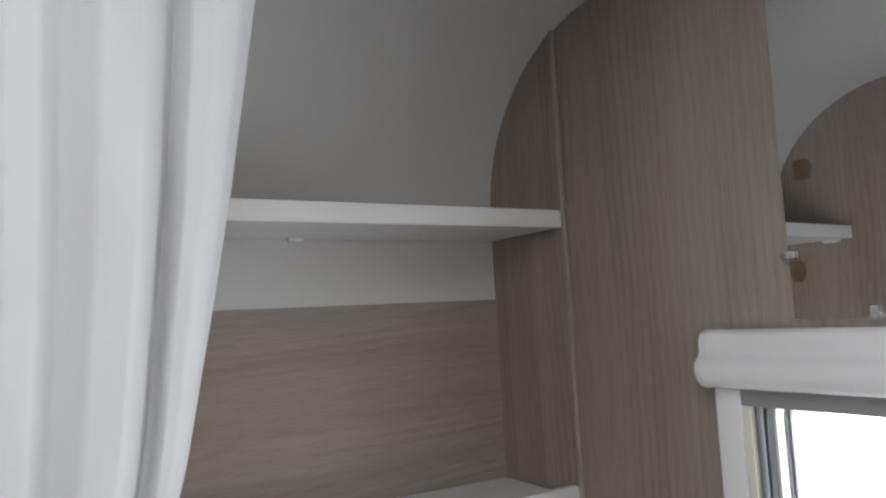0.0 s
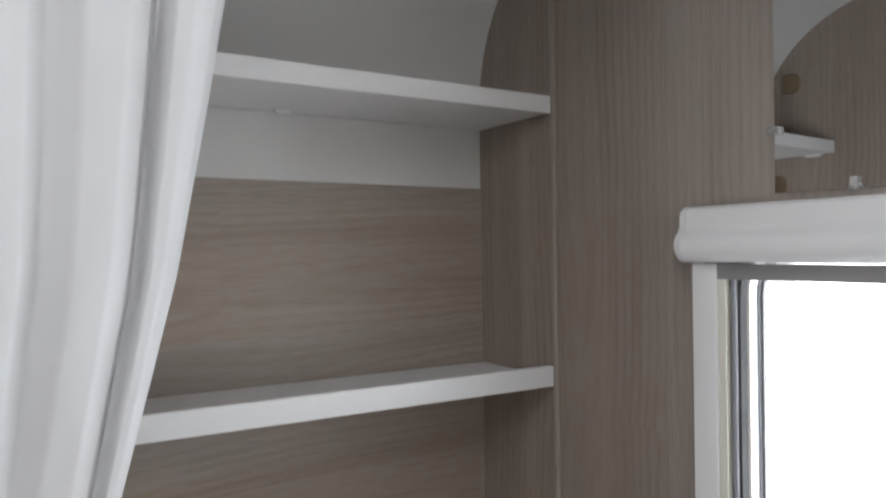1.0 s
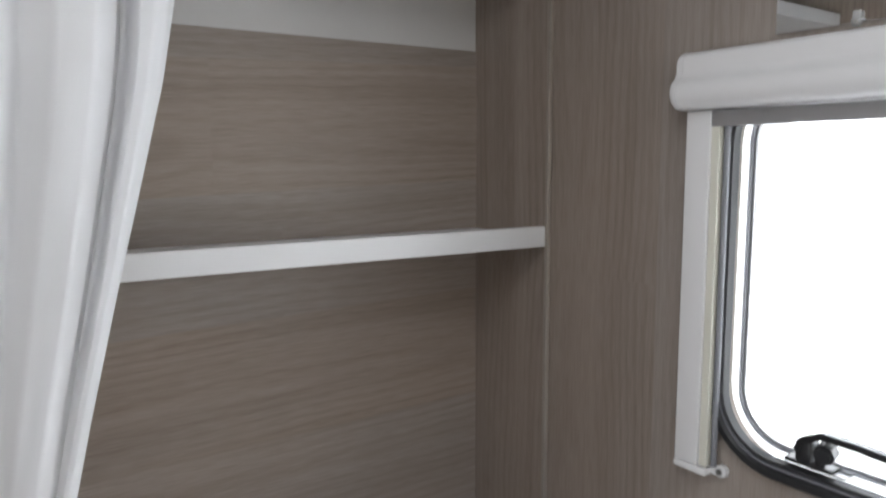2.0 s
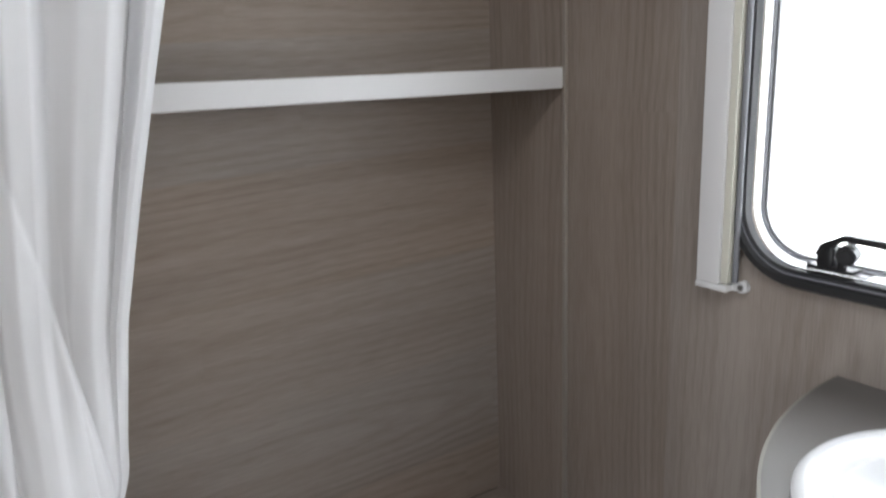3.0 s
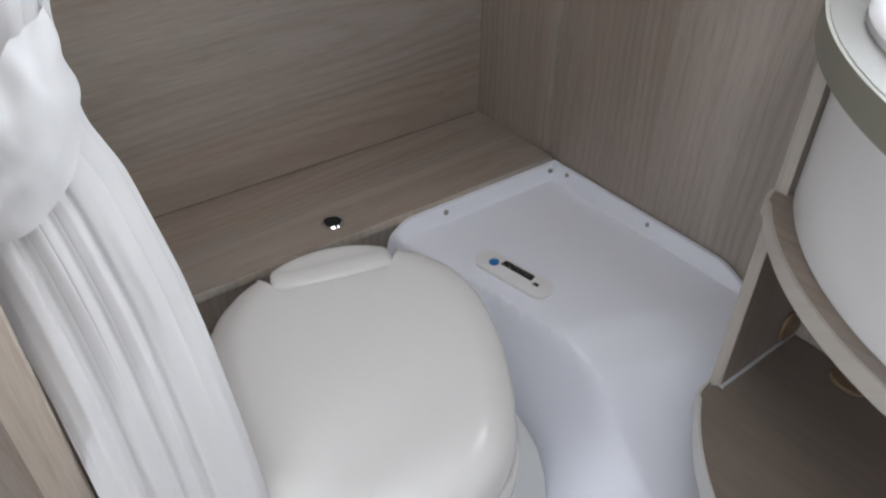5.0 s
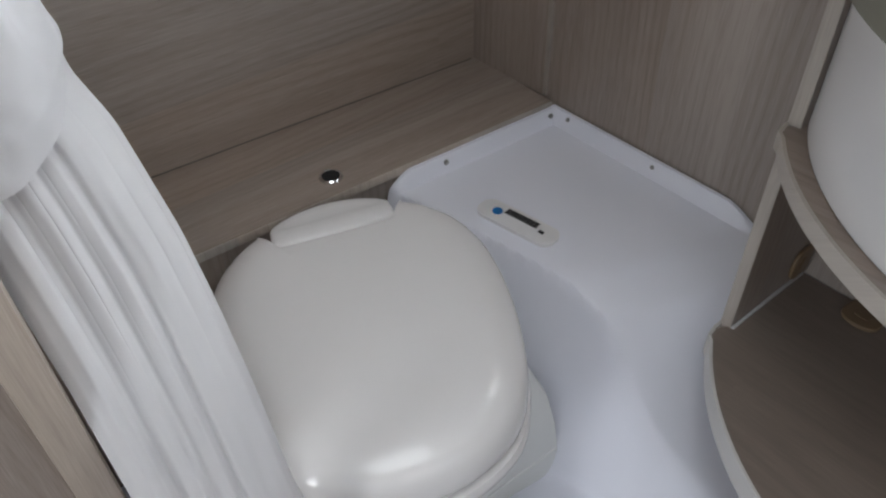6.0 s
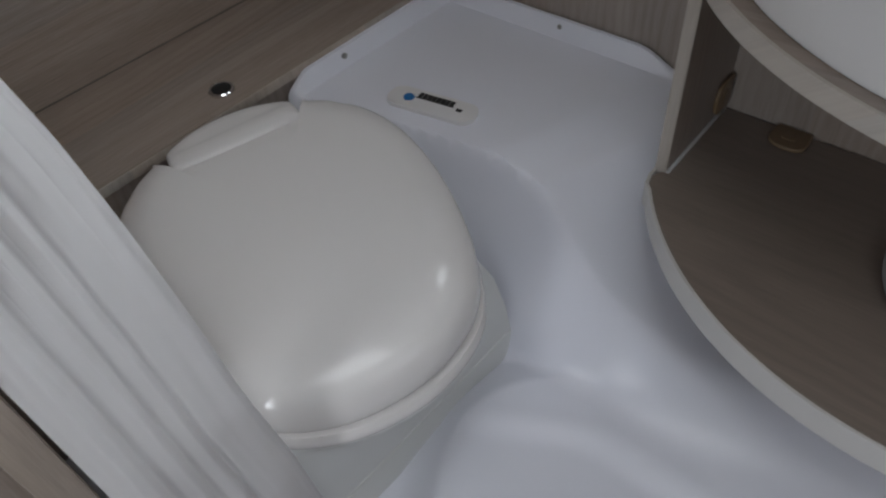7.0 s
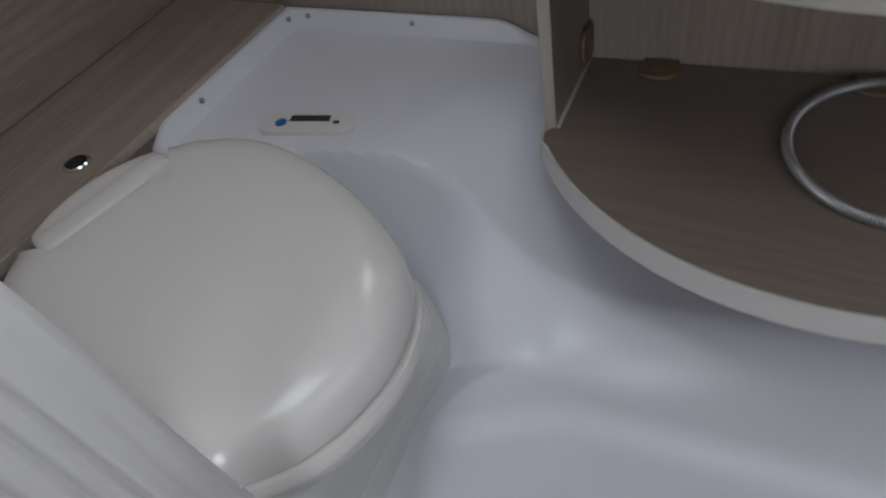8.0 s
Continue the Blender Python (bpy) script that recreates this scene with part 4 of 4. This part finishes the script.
def upper_sheet(n=340, rows_n=190):
    """The cloth above the tie-back, bellying out over the band and drawn into it in tucked pleats."""
    bm = bmesh.new()
    rows = []
    for j in range(rows_n + 1):
        w = (j / rows_n) ** 1.35
        row = []
        for i in range(n + 1):
            s = i / n
            inner = math.sin(math.pi * s)
            hem = 0.980
            z = hem + (2.188 - hem) * w
            h = max(z - 1.005, 0.0)
            xl, xr = float(np.interp(z, LZ, LX)), blurred(RZ, RX, z, 0.010)
            open_out = soft((z - 1.06) / 0.42)
            s0 = float(np.interp(z, [1.4, 1.6, 1.97], [0.92, 0.885, 0.80]))
            sw = s * 0.862 / s0 if s < s0 else 0.862 + (s - s0) * 0.138 / (1 - s0)
            sw += soft((0.80 - sw) / 0.3) * inner * (0.030 * math.sin(2.4 * z + 4 * s) + 0.020 * noise.noise((s * 4, z * 1.8, 5.0)))
            sliver = soft((z - 1.30) / 0.12) * soft((1.95 - z) / 0.30)
            f = profile_at(UPPER, sw) * (0.25 + 1.05 * open_out)
            f += 0.018 * sliver * soft((sw - 0.818) / 0.012) * (1.0 if sw < 0.858 else soft((0.868 - sw) / 0.010))
            f += 0.006 * inner * noise.noise((s * 3.5, z * 3.0, 1.7))
            f *= min(max((xr - xl) / 0.26, 0.45), 1.0)
            for at_s, lean, deep, reach in TUCKS:
                ds = s - at_s - lean * h + 0.02 * noise.noise((z * 7, at_s * 9, 2.0))
                f += deep * (math.exp(-ds / 0.085) if ds > 0 else math.exp(ds / 0.014)) * math.exp(-(h / reach) ** 2) 
            crush = 0.0020 * noise.noise((s * 6, z * 8, 3.1)) + 0.0005 * noise.noise((s * 16, z * 18, 7.7))
            sag = -0.050 * (math.exp(-((z - 1.055) / 0.075) ** 2) if z > 1.055 else 1 - 0.35 * soft((1.055 - z) / 0.05)) * max(inner, 0.0) ** 0.55
            row.append(bm.verts.new((xl + (xr - xl) * s, fall_y(z) + f + crush + sag, z)))
        rows.append(row)
    for a, b in zip(rows, rows[1:]):
        for i in range(n):
            bm.faces.new((a[i], a[i + 1], b[i + 1], b[i]))
    return bm


part("upper_cloth", upper_sheet(), cloth, curtain, "falling pleats above the tie-back")
part("lower_cloth", cloth_sheet(np.linspace(0.118, 0.965, 110), LOWER, 0.35), cloth, curtain, "flared pleats below the tie-back")

# tie-back: a soft crumpled band wrapped round the gathered cloth, its lower hem dipping away from the window
rows = []
for j in range(33):
    w = j / 32
    row = []
    for k in range(256):
        a = 2 * math.pi * k / 256
        c, q = math.cos(a), math.sin(a)
        g = 1.0 + 0.05 * math.sin(math.pi * w) - 0.05 * (1 - w) ** 6
        lowz = 0.930 + 0.030 * c - 0.020 * q ** 2
        topz = 1.030 + 0.010 * c + 0.004 * math.sin(2 * a + 1.0) - 0.013 * math.exp(-((a - 4.78) / 0.25) ** 2)
        z = lowz + (topz - lowz) * w
        tuck = soft((w - 0.62) / 0.38) ** 2
        x, y = -0.8675 + 0.0530 * g * c * (1 - 0.07 * tuck), -0.520 + 0.040 * g * q * (1 - 0.42 * tuck)
        crease = 0.0034 * noise.noise((c * 1.5 + w * 1.2, q * 1.5, w * 2.5)) + 0.0012 * noise.noise((c * 4 + w * 3.0, q * 4, w * 5.0 + 3.3))
        crease += 0.0012 * math.sin(2 * math.pi * (1.6 * w + 0.7 * c) + 1.0) * math.sin(math.pi * w)
        # soft pinched folds that run down from the upper rim
        for at_a, lean, wide, deep, reach_w in ((4.15, 0.5, 0.15, 0.0045, 1.5), (4.62, -0.7, 0.11, -0.0045, 1.4), (5.02, 0.6, 0.12, 0.0045, 1.3), (5.50, -0.5, 0.16, -0.0035, 1.2)):
            crease += deep * math.exp(-((a - at_a - lean * (1 - w)) / wide) ** 2) * soft(1 - reach_w * (1 - w)) * (1 - 0.5 * w ** 8)
        crease += 0.0018 * math.exp(-((w - 0.30 - 0.05 * math.sin(2 * a)) / 0.08) ** 2) * max(0.0, -q)
        row.append((x + crease * c, y + crease * q, z))
    rows.append(row)
part("tie_back", loft(rows, False, False), cloth, curtain, "wide crumpled white cloth tie-back")
